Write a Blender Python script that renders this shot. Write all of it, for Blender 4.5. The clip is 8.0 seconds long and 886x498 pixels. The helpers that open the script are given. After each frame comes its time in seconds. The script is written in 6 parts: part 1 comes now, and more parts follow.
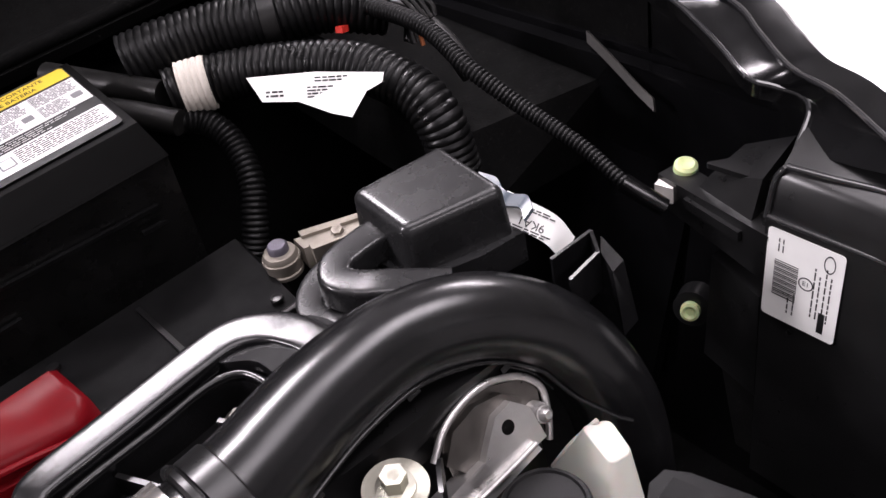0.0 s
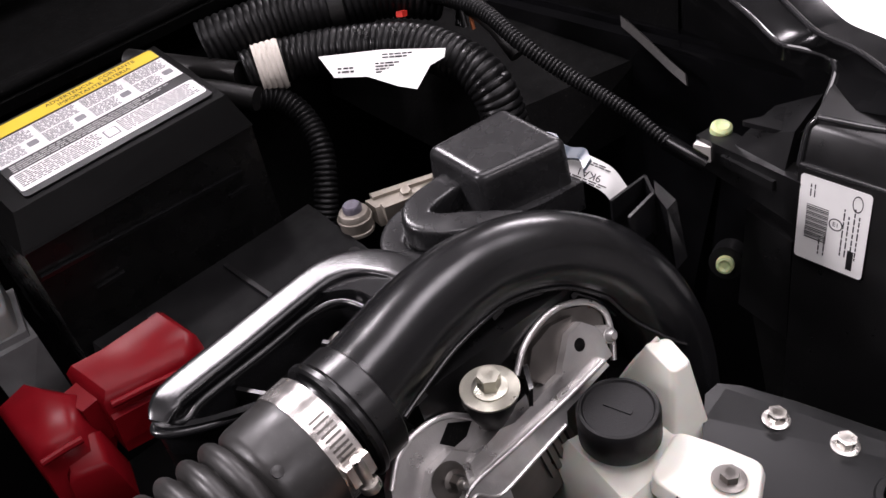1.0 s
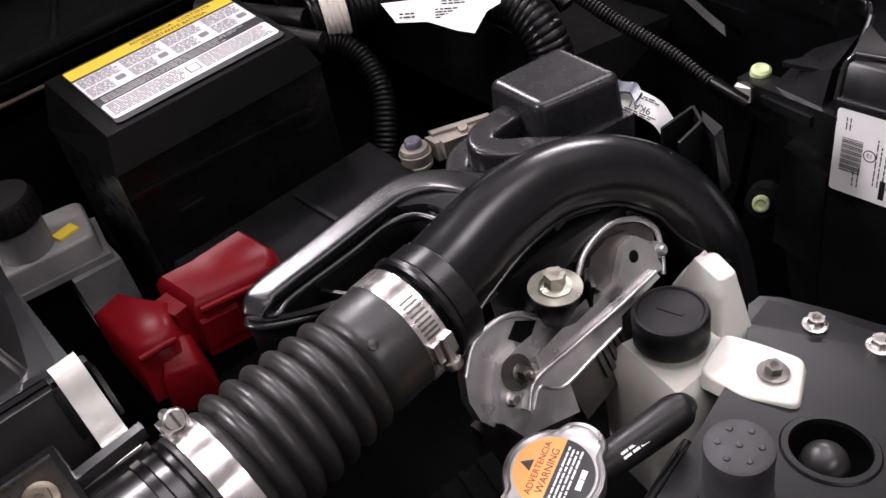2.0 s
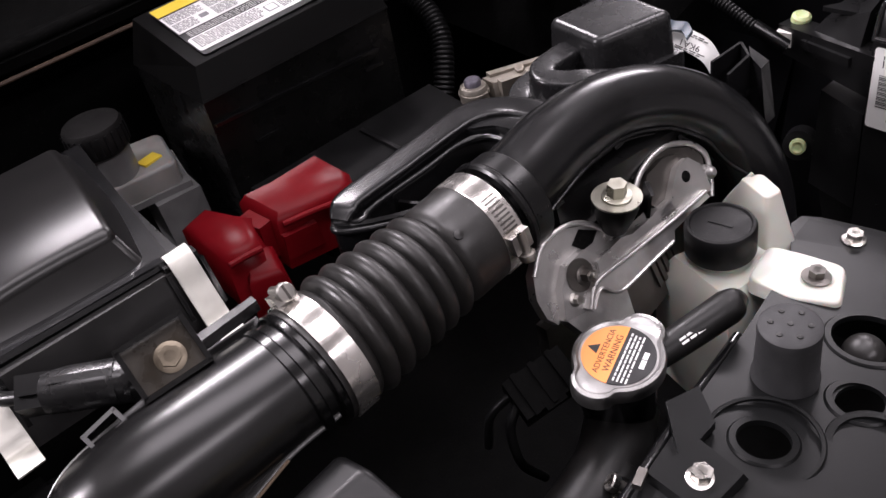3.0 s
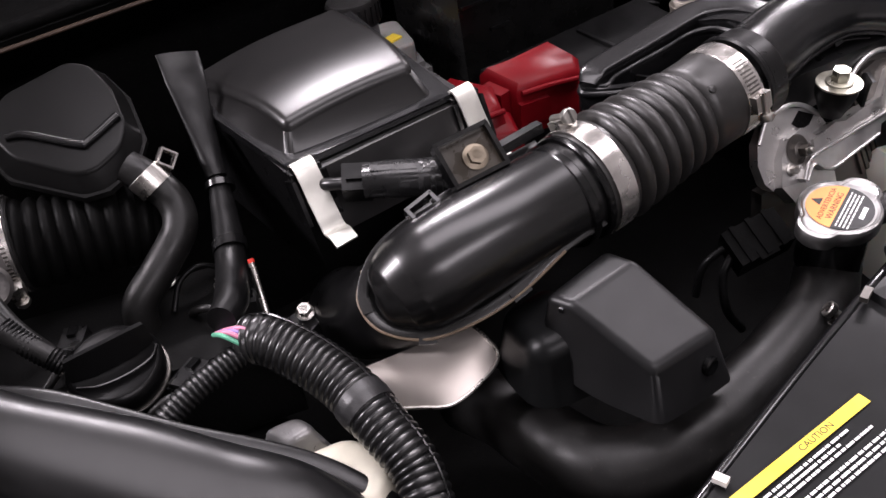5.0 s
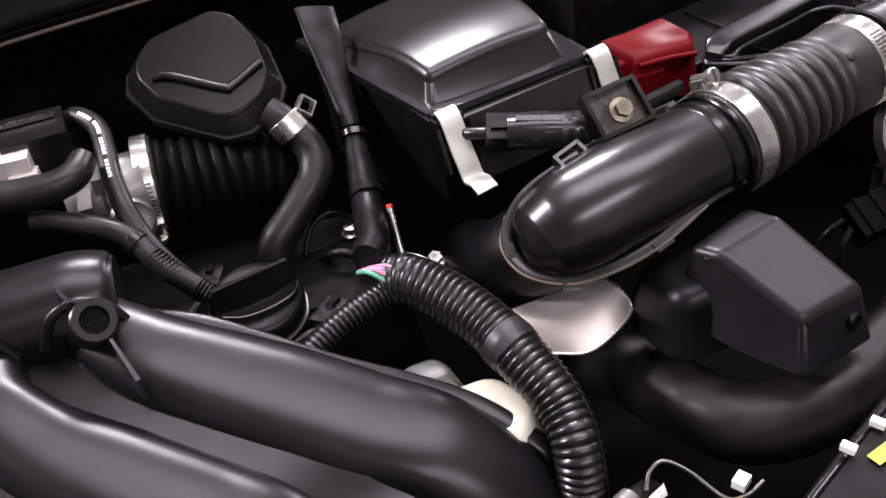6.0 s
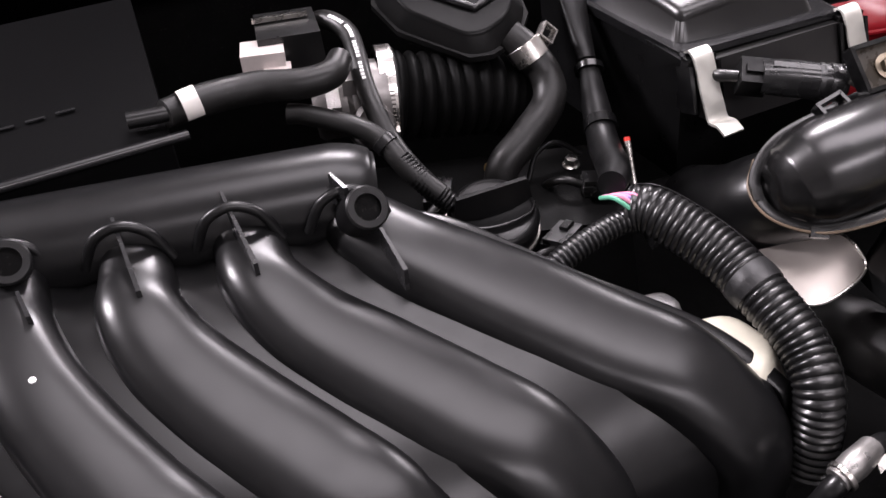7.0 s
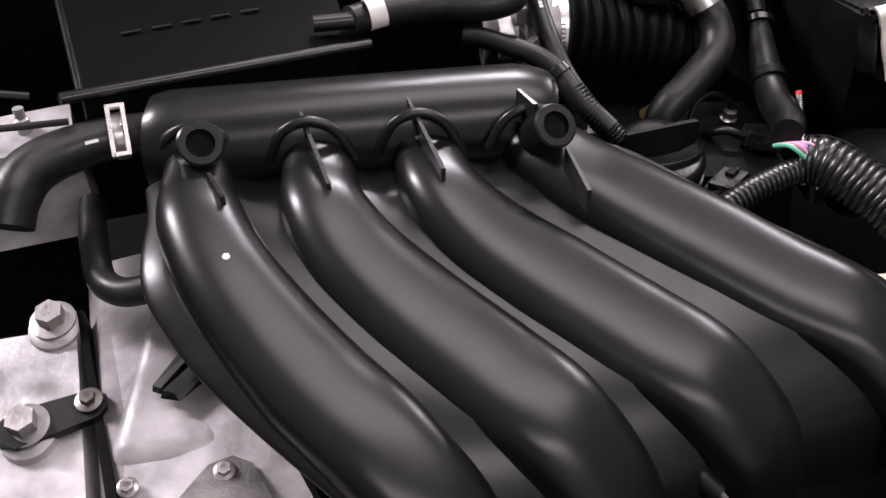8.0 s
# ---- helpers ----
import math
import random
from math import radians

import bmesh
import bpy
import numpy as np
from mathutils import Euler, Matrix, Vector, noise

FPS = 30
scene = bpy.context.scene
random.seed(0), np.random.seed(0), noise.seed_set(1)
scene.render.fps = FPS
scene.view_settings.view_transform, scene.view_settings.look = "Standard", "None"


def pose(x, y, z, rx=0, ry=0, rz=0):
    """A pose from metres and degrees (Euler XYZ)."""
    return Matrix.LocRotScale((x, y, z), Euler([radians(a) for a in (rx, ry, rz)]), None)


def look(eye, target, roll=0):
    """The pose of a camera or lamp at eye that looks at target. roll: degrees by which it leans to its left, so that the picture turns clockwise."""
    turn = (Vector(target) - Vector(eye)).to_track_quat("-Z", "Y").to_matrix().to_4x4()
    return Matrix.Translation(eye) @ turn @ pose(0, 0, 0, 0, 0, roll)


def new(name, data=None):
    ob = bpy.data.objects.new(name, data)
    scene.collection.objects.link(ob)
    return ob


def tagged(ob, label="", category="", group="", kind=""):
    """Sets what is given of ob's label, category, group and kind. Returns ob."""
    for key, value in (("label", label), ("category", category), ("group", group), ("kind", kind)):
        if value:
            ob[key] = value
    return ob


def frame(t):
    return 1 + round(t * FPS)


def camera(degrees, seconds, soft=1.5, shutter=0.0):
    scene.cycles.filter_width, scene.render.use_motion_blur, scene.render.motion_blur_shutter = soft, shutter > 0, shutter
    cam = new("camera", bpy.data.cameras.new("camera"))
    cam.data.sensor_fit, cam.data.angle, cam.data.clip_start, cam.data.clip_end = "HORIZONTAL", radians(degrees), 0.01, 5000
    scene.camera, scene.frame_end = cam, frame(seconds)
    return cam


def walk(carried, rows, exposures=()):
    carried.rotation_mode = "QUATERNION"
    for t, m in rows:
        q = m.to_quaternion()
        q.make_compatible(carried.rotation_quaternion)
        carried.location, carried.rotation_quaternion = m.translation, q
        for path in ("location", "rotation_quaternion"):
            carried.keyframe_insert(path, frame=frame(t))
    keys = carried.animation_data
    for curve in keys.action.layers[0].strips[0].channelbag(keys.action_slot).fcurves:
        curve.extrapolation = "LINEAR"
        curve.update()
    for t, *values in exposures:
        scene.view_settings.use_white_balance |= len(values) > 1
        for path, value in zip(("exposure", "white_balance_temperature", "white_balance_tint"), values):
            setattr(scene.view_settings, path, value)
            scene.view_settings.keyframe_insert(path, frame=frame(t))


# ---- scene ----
cam = camera(51.4, 8.0)
PATH = [
    (0, (0.655, -0.368, 1.203), (1.544, 0.906, -0.057), -12.5),
    (0.5, (0.608, -0.384, 1.213), (1.526, 0.888, -0.028), -12.7),
    (1, (0.56, -0.397, 1.213), (1.482, 0.892, -0.006), -12.9),
    (2.3, (0.46, -0.434, 1.209), (1.346, 0.867, -0.024), -12.9),
    (2.5, (0.444, -0.441, 1.207), (1.324, 0.86, -0.031), -12.9),
    (3, (0.399, -0.454, 1.208), (1.27, 0.859, -0.024), -12.7),
    (3.5, (0.354, -0.467, 1.207), (1.193, 0.872, -0.018), -12.6),
    (4, (0.307, -0.477, 1.202), (1.128, 0.875, -0.022), -11.8),
    (4.5, (0.255, -0.487, 1.202), (1.047, 0.886, -0.017), -11.1),
    (4.7, (0.236, -0.492, 1.209), (0.981, 0.896, -0.023), -11.3),
    (5.8, (0.139, -0.477, 1.194), (0.877, 0.943, -0.006), -8.8),
    (6, (0.117, -0.475, 1.191), (0.831, 0.958, -0.007), -8.6),
    (6.5, (0.051, -0.463, 1.188), (0.697, 0.998, -0.016), -7.2),
    (7, (-0.01, -0.442, 1.179), (0.58, 1.022, -0.049), -4.5),
    (7.5, (-0.056, -0.431, 1.171), (0.505, 1.047, -0.054), -2.4),
    (8, (-0.103, -0.435, 1.147), (0.412, 1.046, -0.093), -0.6),
]
walk(cam, [(t, look(eye, target, roll)) for t, eye, target, roll in PATH], [(0.0, 0.06), (0.5, 0.02), (1.0, -0.06), (3.0, -0.15), (4.5, 0.06), (6.0, 0.44), (7.0, 0.54), (7.5, 0.55), (8.0, 0.28)])

# ---- world and lights: a showroom with ceiling lamps over the open engine bay ----
world = bpy.data.worlds.new("room_air")
world.use_nodes = True
world.node_tree.nodes["Background"].inputs[0].default_value = (0.9, 0.95, 1.0, 1)
world.node_tree.nodes["Background"].inputs[1].default_value = 0.002
scene.world = world


def ceiling_lamp(x, y, z, sx, sy, watts, target, colour=(1.0, 0.915, 0.985)):
    data = bpy.data.lights.new("ceiling_lamp", "AREA")
    data.shape, data.size, data.size_y, data.energy, data.color = "RECTANGLE", sx, sy, watts, colour
    ob = new("ceiling_lamp", data)
    ob.matrix_world = look((x, y, z), target)
    return ob


ceiling_lamp(1.1, 1.72, 2.9, 1.0, 0.26, 80, (0.6, 0.2, 0.8))
ceiling_lamp(0.9, -0.3, 2.92, 2.2, 0.9, 36, (0.8, -0.5, 0))
ceiling_lamp(-1.8, 1.3, 2.85, 0.3, 1.3, 160, (0.2, 0.0, 0.8))
# unseen helper lamp, narrowed to brighten only the floor beyond the wing
ceiling_lamp(2.7, -0.3, 2.85, 1.6, 0.8, 55, (2.7, -0.3, 0)).data.spread = radians(80)
ceiling_lamp(4.3, 1.75, 2.9, 1.3, 0.3, 70, (1.2, 0.0, 0.8))

# unseen fill lamp added ahead of the car to brighten front-facing surfaces
ceiling_lamp(0.4, -2.7, 2.9, 2.4, 0.6, 60, (0.4, -2.9, 0))

# ---- materials ----
def surf(name, col, rough=0.4, metal=0.0, grain=1500.0, bump=0.05, blotch=0.25, dust=0.0, coat=0.0, spec=0.5, rvar=0.12, sub=0.0):
    m = bpy.data.materials.new(name)
    m.use_nodes = True
    nt = m.node_tree
    b = nt.nodes["Principled BSDF"]
    tc = nt.nodes.new("ShaderNodeTexCoord")

    def noise_tex(scale, detail=4.0):
        n = nt.nodes.new("ShaderNodeTexNoise")
        n.inputs["Scale"].default_value, n.inputs["Detail"].default_value = scale, detail
        nt.links.new(tc.outputs["Object"], n.inputs["Vector"])
        return n

    def ramp(src, lo, hi, a, c):
        r = nt.nodes.new("ShaderNodeMapRange")
        for key, v in (("From Min", lo), ("From Max", hi), ("To Min", a), ("To Max", c)):
            r.inputs[key].default_value = v
        nt.links.new(src.outputs[0], r.inputs["Value"])
        return r

    big, fine = noise_tex(28.0), noise_tex(grain, 2.0)
    mix = nt.nodes.new("ShaderNodeMix")
    mix.data_type = "RGBA"
    mix.inputs[6].default_value = (*[c * (1 - blotch) for c in col], 1)
    mix.inputs[7].default_value = (*[min(1, c * (1 + blotch)) for c in col], 1)
    nt.links.new(ramp(big, 0.3, 0.7, 0, 1).outputs[0], mix.inputs[0])
    last = mix.outputs[2]
    if dust:
        spots = noise_tex(330.0, 6.0)
        d = nt.nodes.new("ShaderNodeMix")
        d.data_type = "RGBA"
        d.inputs[7].default_value = (0.22, 0.2, 0.18, 1)
        nt.links.new(ramp(spots, 0.62, 0.8, 0, dust).outputs[0], d.inputs[0])
        nt.links.new(last, d.inputs[6])
        last = d.outputs[2]
    nt.links.new(last, b.inputs["Base Color"])
    nt.links.new(ramp(noise_tex(70.0, 5.0), 0.3, 0.7, max(0.03, rough - rvar), min(1, rough + rvar)).outputs[0], b.inputs["Roughness"])
    b.inputs["Metallic"].default_value = metal
    b.inputs["Specular IOR Level"].default_value = spec
    if coat:
        b.inputs["Coat Weight"].default_value, b.inputs["Coat Roughness"].default_value = coat, 0.06
    if sub:
        b.inputs["Subsurface Weight"].default_value, b.inputs["Subsurface Scale"].default_value = sub, 0.006
    if bump:
        bp = nt.nodes.new("ShaderNodeBump")
        bp.inputs["Strength"].default_value, bp.inputs["Distance"].default_value = bump, 0.0006
        nt.links.new(fine.outputs[0], bp.inputs["Height"])
        nt.links.new(bp.outputs[0], b.inputs["Normal"])
    return m


black_plastic = surf("black_plastic", (0.004, 0.004, 0.0042), 0.29, dust=0, bump=0, rvar=0.02)
runner_nylon = surf("moulded_black_nylon", (0.0055, 0.0055, 0.0058), 0.31, spec=0.36, bump=0.02, grain=2200, blotch=0.1, dust=0, rvar=0.02)
gloss_plastic = surf("gloss_black_plastic", (0.003, 0.003, 0.0032), 0.2, bump=0.03, dust=0, rvar=0.02)
satin_plastic = surf("satin_black_plastic", (0.006, 0.006, 0.0065), 0.23, bump=0.06, dust=0, rvar=0.02)
lamp_shell = surf("headlamp_shell_black", (0.008, 0.008, 0.0083), 0.3, bump=0.03, rvar=0.03)
lid_plastic = surf("smooth_black_lid", (0.009, 0.0086, 0.0086), 0.31, spec=0.5, bump=0, rvar=0.0)
elbow_plastic = surf("semi_gloss_elbow", (0.005, 0.0049, 0.005), 0.27, spec=0.6, bump=0, blotch=0.03, rvar=0.0)
fender_skin = surf("dull_wing_paint", (0.005, 0.005, 0.0053), 0.16, spec=0.15, bump=0.02, rvar=0.03)
loom_gloss = surf("shiny_loom_plastic", (0.006, 0.006, 0.0063), 0.3, spec=0.6, bump=0, rvar=0.03)
loom_dark = surf("dark_loom_plastic", (0.004, 0.004, 0.0042), 0.4, spec=0.18, bump=0)
battery_white = surf("printed_white_film", (0.78, 0.77, 0.77), 0.35, bump=0.02, blotch=0.05)
grey_plastic = surf("grey_satin_plastic", (0.014, 0.014, 0.0147), 0.27, spec=0.45, bump=0.03, dust=0, rvar=0.02)
rubber = surf("black_rubber", (0.007, 0.0068, 0.0066), 0.42, spec=0.35, bump=0.12, dust=0.12, blotch=0.35)
grey_rubber = surf("worn_grey_rubber", (0.018, 0.0172, 0.0165), 0.4, bump=0.1, dust=0.1, blotch=0.3)
loom_black = surf("ribbed_loom_plastic", (0.004, 0.004, 0.0042), 0.34, spec=0.22, bump=0.06, dust=0)
body_black = surf("black_body_paint", (0.004, 0.004, 0.0045), 0.16, coat=0.5, bump=0.03, dust=0, rvar=0.02)
panel_grey = surf("charcoal_painted_steel", (0.0045, 0.0048, 0.005), 0.36, spec=0.2, bump=0.05, dust=0, rvar=0.02)
steel = surf("zinc_plated_steel", (0.52, 0.5, 0.47), 0.3, 1.0, bump=0.08, blotch=0.12)
band_steel = surf("bright_steel_band", (0.72, 0.69, 0.66), 0.24, 0.92, bump=0.06, blotch=0.1)
# dark steel parts; also the shaded tone of the mounting bracket's casting
dark_steel_and_shade = surf("dark_steel_and_shade", (0.16, 0.15, 0.14), 0.38, 1.0, bump=0.15)
cast_alu = surf("cast_aluminium", (0.4, 0.395, 0.395), 0.38, 0.5, grain=700, bump=0.25, blotch=0.2)
rough_alu = surf("rough_cast_aluminium", (0.36, 0.342, 0.348), 0.5, 0.35, grain=260, bump=0.5, blotch=0.5, dust=0.2)
worn_zinc = surf("worn_zinc", (0.3, 0.28, 0.27), 0.42, 0.8, grain=400, bump=0.4, blotch=0.4)
lead = surf("dull_lead", (0.27, 0.245, 0.21), 0.5, 0.7, bump=0.3, blotch=0.3)
white_tank = surf("milky_polyethylene", (0.52, 0.52, 0.47), 0.42, bump=0.1, blotch=0.05, sub=0.3)
tank_grey = surf("cloudy_grey_tank", (0.14, 0.14, 0.14), 0.45, bump=0.1)
cap_black = surf("moulded_black_cap", (0.006, 0.006, 0.0064), 0.46, spec=0.22, bump=0.3, dust=0.04)
red_plastic = surf("dark_red_plastic", (0.13, 0.003, 0.006), 0.34, spec=0.12, bump=0.05, rvar=0.03, blotch=0.1)
bright_red = surf("bright_red_plastic", (0.55, 0.03, 0.02), 0.4)
white_label = surf("white_paper_label", (0.84, 0.84, 0.82), 0.42, bump=0.05, blotch=0.05)
yellow_label = surf("yellow_label", (0.75, 0.55, 0.05), 0.4, bump=0.03, blotch=0.05)
orange_label = surf("orange_label", (0.85, 0.3, 0.08), 0.4, bump=0.03, blotch=0.04)
ink = surf("label_black_ink", (0.012, 0.012, 0.013), 0.42, bump=0.03)
grey_ink = surf("label_grey_ink", (0.2, 0.2, 0.21), 0.45, bump=0.03)
white_ink = surf("white_print", (0.75, 0.75, 0.74), 0.5, bump=0.03)
cloth_tape = surf("beige_cloth_tape", (0.6, 0.56, 0.5), 0.8, grain=700, bump=0.6)
green_clip = surf("pale_green_nylon", (0.5, 0.58, 0.3), 0.45, bump=0.05, sub=0.2)
white_clip = surf("white_nylon", (0.75, 0.72, 0.68), 0.45, bump=0.05)
brass = surf("gold_zinc_bracket", (0.42, 0.3, 0.12), 0.45, 0.8, bump=0.3)
wire_green = surf("green_wire", (0.12, 0.4, 0.26), 0.45)
wire_pink = surf("pink_wire", (0.7, 0.25, 0.38), 0.45)
wire_violet = surf("violet_wire", (0.3, 0.22, 0.5), 0.45)
tile_white = surf("white_floor_tile", (0.78, 0.77, 0.75), 0.2, grain=60, bump=0.03, blotch=0.05)
grout = surf("grey_grout", (0.45, 0.44, 0.42), 0.8)
wall_paint = surf("pale_wall_paint", (0.3, 0.295, 0.29), 0.7, grain=80, bump=0.1, blotch=0.05)
# insulation black; also stands in for shade in bores, openings and gaps
insulation_and_shade_black = surf("black_insulation_and_shade", (0.003, 0.003, 0.003), 0.8, spec=0.08, grain=300, bump=0.6, dust=0.1)

# ---- mesh helpers: lengths in millimetres ----
def bm_join(parts):
    out = bmesh.new()
    for b in parts if isinstance(parts, (list, tuple)) else [parts]:
        tmp = bpy.data.meshes.new("tmp")
        b.to_mesh(tmp)
        out.from_mesh(tmp)
        bpy.data.meshes.remove(tmp)
        b.free()
    return out


BASE = {}


def thing(name, at, label, category, group="", kind=""):
    ob = new(name)
    ob.empty_display_size = 0.01
    ob.location = Vector(at) * 0.001
    BASE[ob.name] = Vector(at)
    return tagged(ob, label, category, group, kind)


def part(name, bms, material, parent=None, label="", sharp=38, kind="", category="", soft=0):
    b = bm_join(bms)
    base = BASE[parent.name] if parent is not None else Vector((0, 0, 0))
    bmesh.ops.transform(b, matrix=Matrix.Scale(0.001, 4) @ Matrix.Translation(-base), verts=b.verts)
    bmesh.ops.recalc_face_normals(b, faces=b.faces)
    me = bpy.data.meshes.new(name)
    b.to_mesh(me)
    b.free()
    me.shade_smooth()
    if not soft:
        me.set_sharp_from_angle(angle=radians(sharp))
    me.materials.append(material)
    ob = new(name, me)
    if parent is not None:
        ob.parent = parent
    if soft:
        sm = ob.modifiers.new("rounding", "SUBSURF")
        sm.levels = sm.render_levels = soft
    BASE[ob.name] = base
    return tagged(ob, label, category, "", kind)


def structure(name, bms, material, label, category):
    return part(name, bms, material, None, label, kind="structure", category=category)


def vec(p):
    return Vector(p)


def spline(pts, per=8):
    pts = [vec(p) for p in pts]
    if len(pts) == 2:
        return [pts[0].lerp(pts[1], i / per) for i in range(per + 1)]
    ext = [2 * pts[0] - pts[1], *pts, 2 * pts[-1] - pts[-2]]
    out = []
    for i in range(1, len(ext) - 2):
        a, b, c, d = ext[i - 1 : i + 3]
        for k in range(per):
            t = k / per
            out.append(0.5 * (2 * b + (c - a) * t + (2 * a - 5 * b + 4 * c - d) * t * t + (3 * b - a - 3 * c + d) * t**3))
    return out + [pts[-1]]


def even(line, step):
    """The line laid out again in equal steps of arc."""
    out, left = [line[0]], step
    for a, b in zip(line, line[1:]):
        d = (b - a).length
        pos = left
        while pos <= d:
            out.append(a.lerp(b, pos / d))
            pos += step
        left = pos - d
    return out


def lerp_list(values, count):
    if not isinstance(values, (list, tuple)):
        return [values] * count
    return [float(np.interp(i / max(1, count - 1) * (len(values) - 1), range(len(values)), values)) for i in range(count)]


def rings_of(line, ra, rb=None, n=18, up=None, power=2.0):
    rings, count = [], len(line)
    ra = lerp_list(ra, count)
    rb = ra if rb is None else lerp_list(rb, count)
    side = None
    for i, c in enumerate(line):
        t = (line[min(i + 1, count - 1)] - line[max(i - 1, 0)]).normalized()
        if up is not None:
            side = t.cross(vec(up)).normalized()
        elif side is None:
            side = t.cross(Vector((0, 0, 1)) if abs(t.z) < 0.9 else Vector((1, 0, 0))).normalized()
        else:
            side = (side - t * side.dot(t)).normalized()
        nrm = side.cross(t)
        ring = []
        for k in range(n):
            a = 2 * math.pi * k / n
            ca, sa = math.cos(a), math.sin(a)
            ca, sa = math.copysign(abs(ca) ** (2 / power), ca), math.copysign(abs(sa) ** (2 / power), sa)
            ring.append(c + side * ca * ra[i] + nrm * sa * rb[i])
        rings.append(ring)
    return rings


def loft(rings, cap=True, closed=True, loop=False):
    b = bmesh.new()
    rows = [[b.verts.new(p) for p in r] for r in rings]
    n = len(rows[0])
    pairs = list(zip(rows, rows[1:])) + ([(rows[-1], rows[0])] if loop else [])
    for p, q in pairs:
        for k in range(n if closed else n - 1):
            j = (k + 1) % n
            b.faces.new((p[k], p[j], q[j], q[k]))
    if cap and closed and not loop:
        b.faces.new(rows[0][::-1])
        b.faces.new(rows[-1])
    return b


def on_tube(pts, r, angle, lift=0.0, per=8, rb=None, up=None, start=0.0, stop=1.0):
    """A line along the skin of a tube, at an angle round it."""
    line = spline(pts, per)
    rings, k = rings_of(line, r, rb, 360, up), int(angle) % 360
    out = [ring_[k] + (ring_[k] - c).normalized() * lift for ring_, c in zip(rings, line)]
    n = len(out)
    return out[int(n * start):max(int(n * start) + 2, int(n * stop))]


def tube(pts, r, n=18, per=8, rb=None, up=None, power=2.0, cap=True):
    return loft(rings_of(spline(pts, per), r, rb, n, up, power), cap)


def ribbed(pts, r, depth, pitch, n=18, per=10, duty=0.5, steps=6):
    """A corrugated tube along a line."""
    line = even(spline(pts, per), pitch / steps)
    count = len(line)
    rr = lerp_list(r, count)
    rad = []
    for i in range(count):
        w = 0.5 + 0.5 * math.cos(2 * math.pi * (i % steps) / steps)
        rad.append(rr[i] - depth * (1 - w**duty))
    return loft(rings_of(line, rad, None, n))


def axis_m(o, z, x=(1, 0, 0)):
    z = vec(z).normalized()
    x = vec(x) - z * vec(x).dot(z)
    x = x.normalized() if x.length > 1e-4 else z.orthogonal().normalized()
    y = z.cross(x)
    m = Matrix((x, y, z)).transposed().to_4x4()
    m.translation = vec(o)
    return m


def lathe(profile, m, n=28):
    """Turns rows of (radius, height) about the z axis of m."""
    return loft([[m @ Vector((max(r, 0.01) * math.cos(2 * math.pi * k / n), max(r, 0.01) * math.sin(2 * math.pi * k / n), h)) for k in range(n)] for r, h in profile])


def ring(r0, r1, w, m, n=40, chamfer=0.0):
    c = chamfer
    prof = [(r0, -w / 2), (r1 - c, -w / 2), (r1, -w / 2 + c), (r1, w / 2 - c), (r1 - c, w / 2), (r0, w / 2)] if c else [(r0, -w / 2), (r1, -w / 2), (r1, w / 2), (r0, w / 2)]
    return loft([[m @ Vector((r * math.cos(2 * math.pi * k / n), r * math.sin(2 * math.pi * k / n), h)) for k in range(n)] for r, h in prof], loop=True)


def soften(b, bevel, seg=2, angle=25):
    if bevel:
        edges = [e for e in b.edges if len(e.link_faces) == 2 and e.calc_face_angle(0) > radians(angle)]
        bmesh.ops.bevel(b, geom=edges, offset=bevel, segments=seg, profile=0.5, affect="EDGES", clamp_overlap=True)
    return b


def slab(poly, z0, z1, m=None, bevel=0.0, seg=2):
    """A flat outline pushed from z0 to z1 in the frame m."""
    m = m or Matrix()
    return soften(loft([[m @ Vector((x, y, z)) for x, y in poly] for z in (z0, z1)]), bevel, seg)


def box(size, m, bevel=1.0, seg=2):
    x, y, z = (s / 2 for s in size)
    return slab([(-x, -y), (x, -y), (x, y), (-x, y)], -z, z, m, bevel, seg)


def hull(levels, bevel=2.0, seg=3):
    """Outlines of like count laid one on another."""
    return soften(loft([[vec(p) for p in lv] for lv in levels]), bevel, seg)


def filleted(poly, r, k=4):
    """The outline with its corners rounded off."""
    n, out = len(poly), []
    for i in range(n):
        a, b, c = vec(poly[i - 1]), vec(poly[i]), vec(poly[(i + 1) % n])
        p = b + (a - b).normalized() * min(r, (a - b).length * 0.45)
        q = b + (c - b).normalized() * min(r, (c - b).length * 0.45)
        for j in range(k + 1):
            t = j / k
            out.append(p * (1 - t) ** 2 + b * (2 * t * (1 - t)) + q * t * t)
    return out


def pillow(levels, corner, roll, k=4, steps=5):
    """Outlines one on another, with rounded corners and a rolled upper edge."""
    rings = [filleted(lv, corner, k) for lv in levels]
    top = rings.pop()
    c = sum(top, Vector()) / len(top)
    mean = sum((p - c).length for p in top) / len(top)
    for s in range(steps + 1):
        a = math.pi / 2 * s / steps
        f = 1 - roll / mean * (1 - math.cos(a))
        rings.append([c + (p - c) * f + Vector((0, 0, -roll * (1 - math.sin(a)))) for p in top])
    return loft(rings)


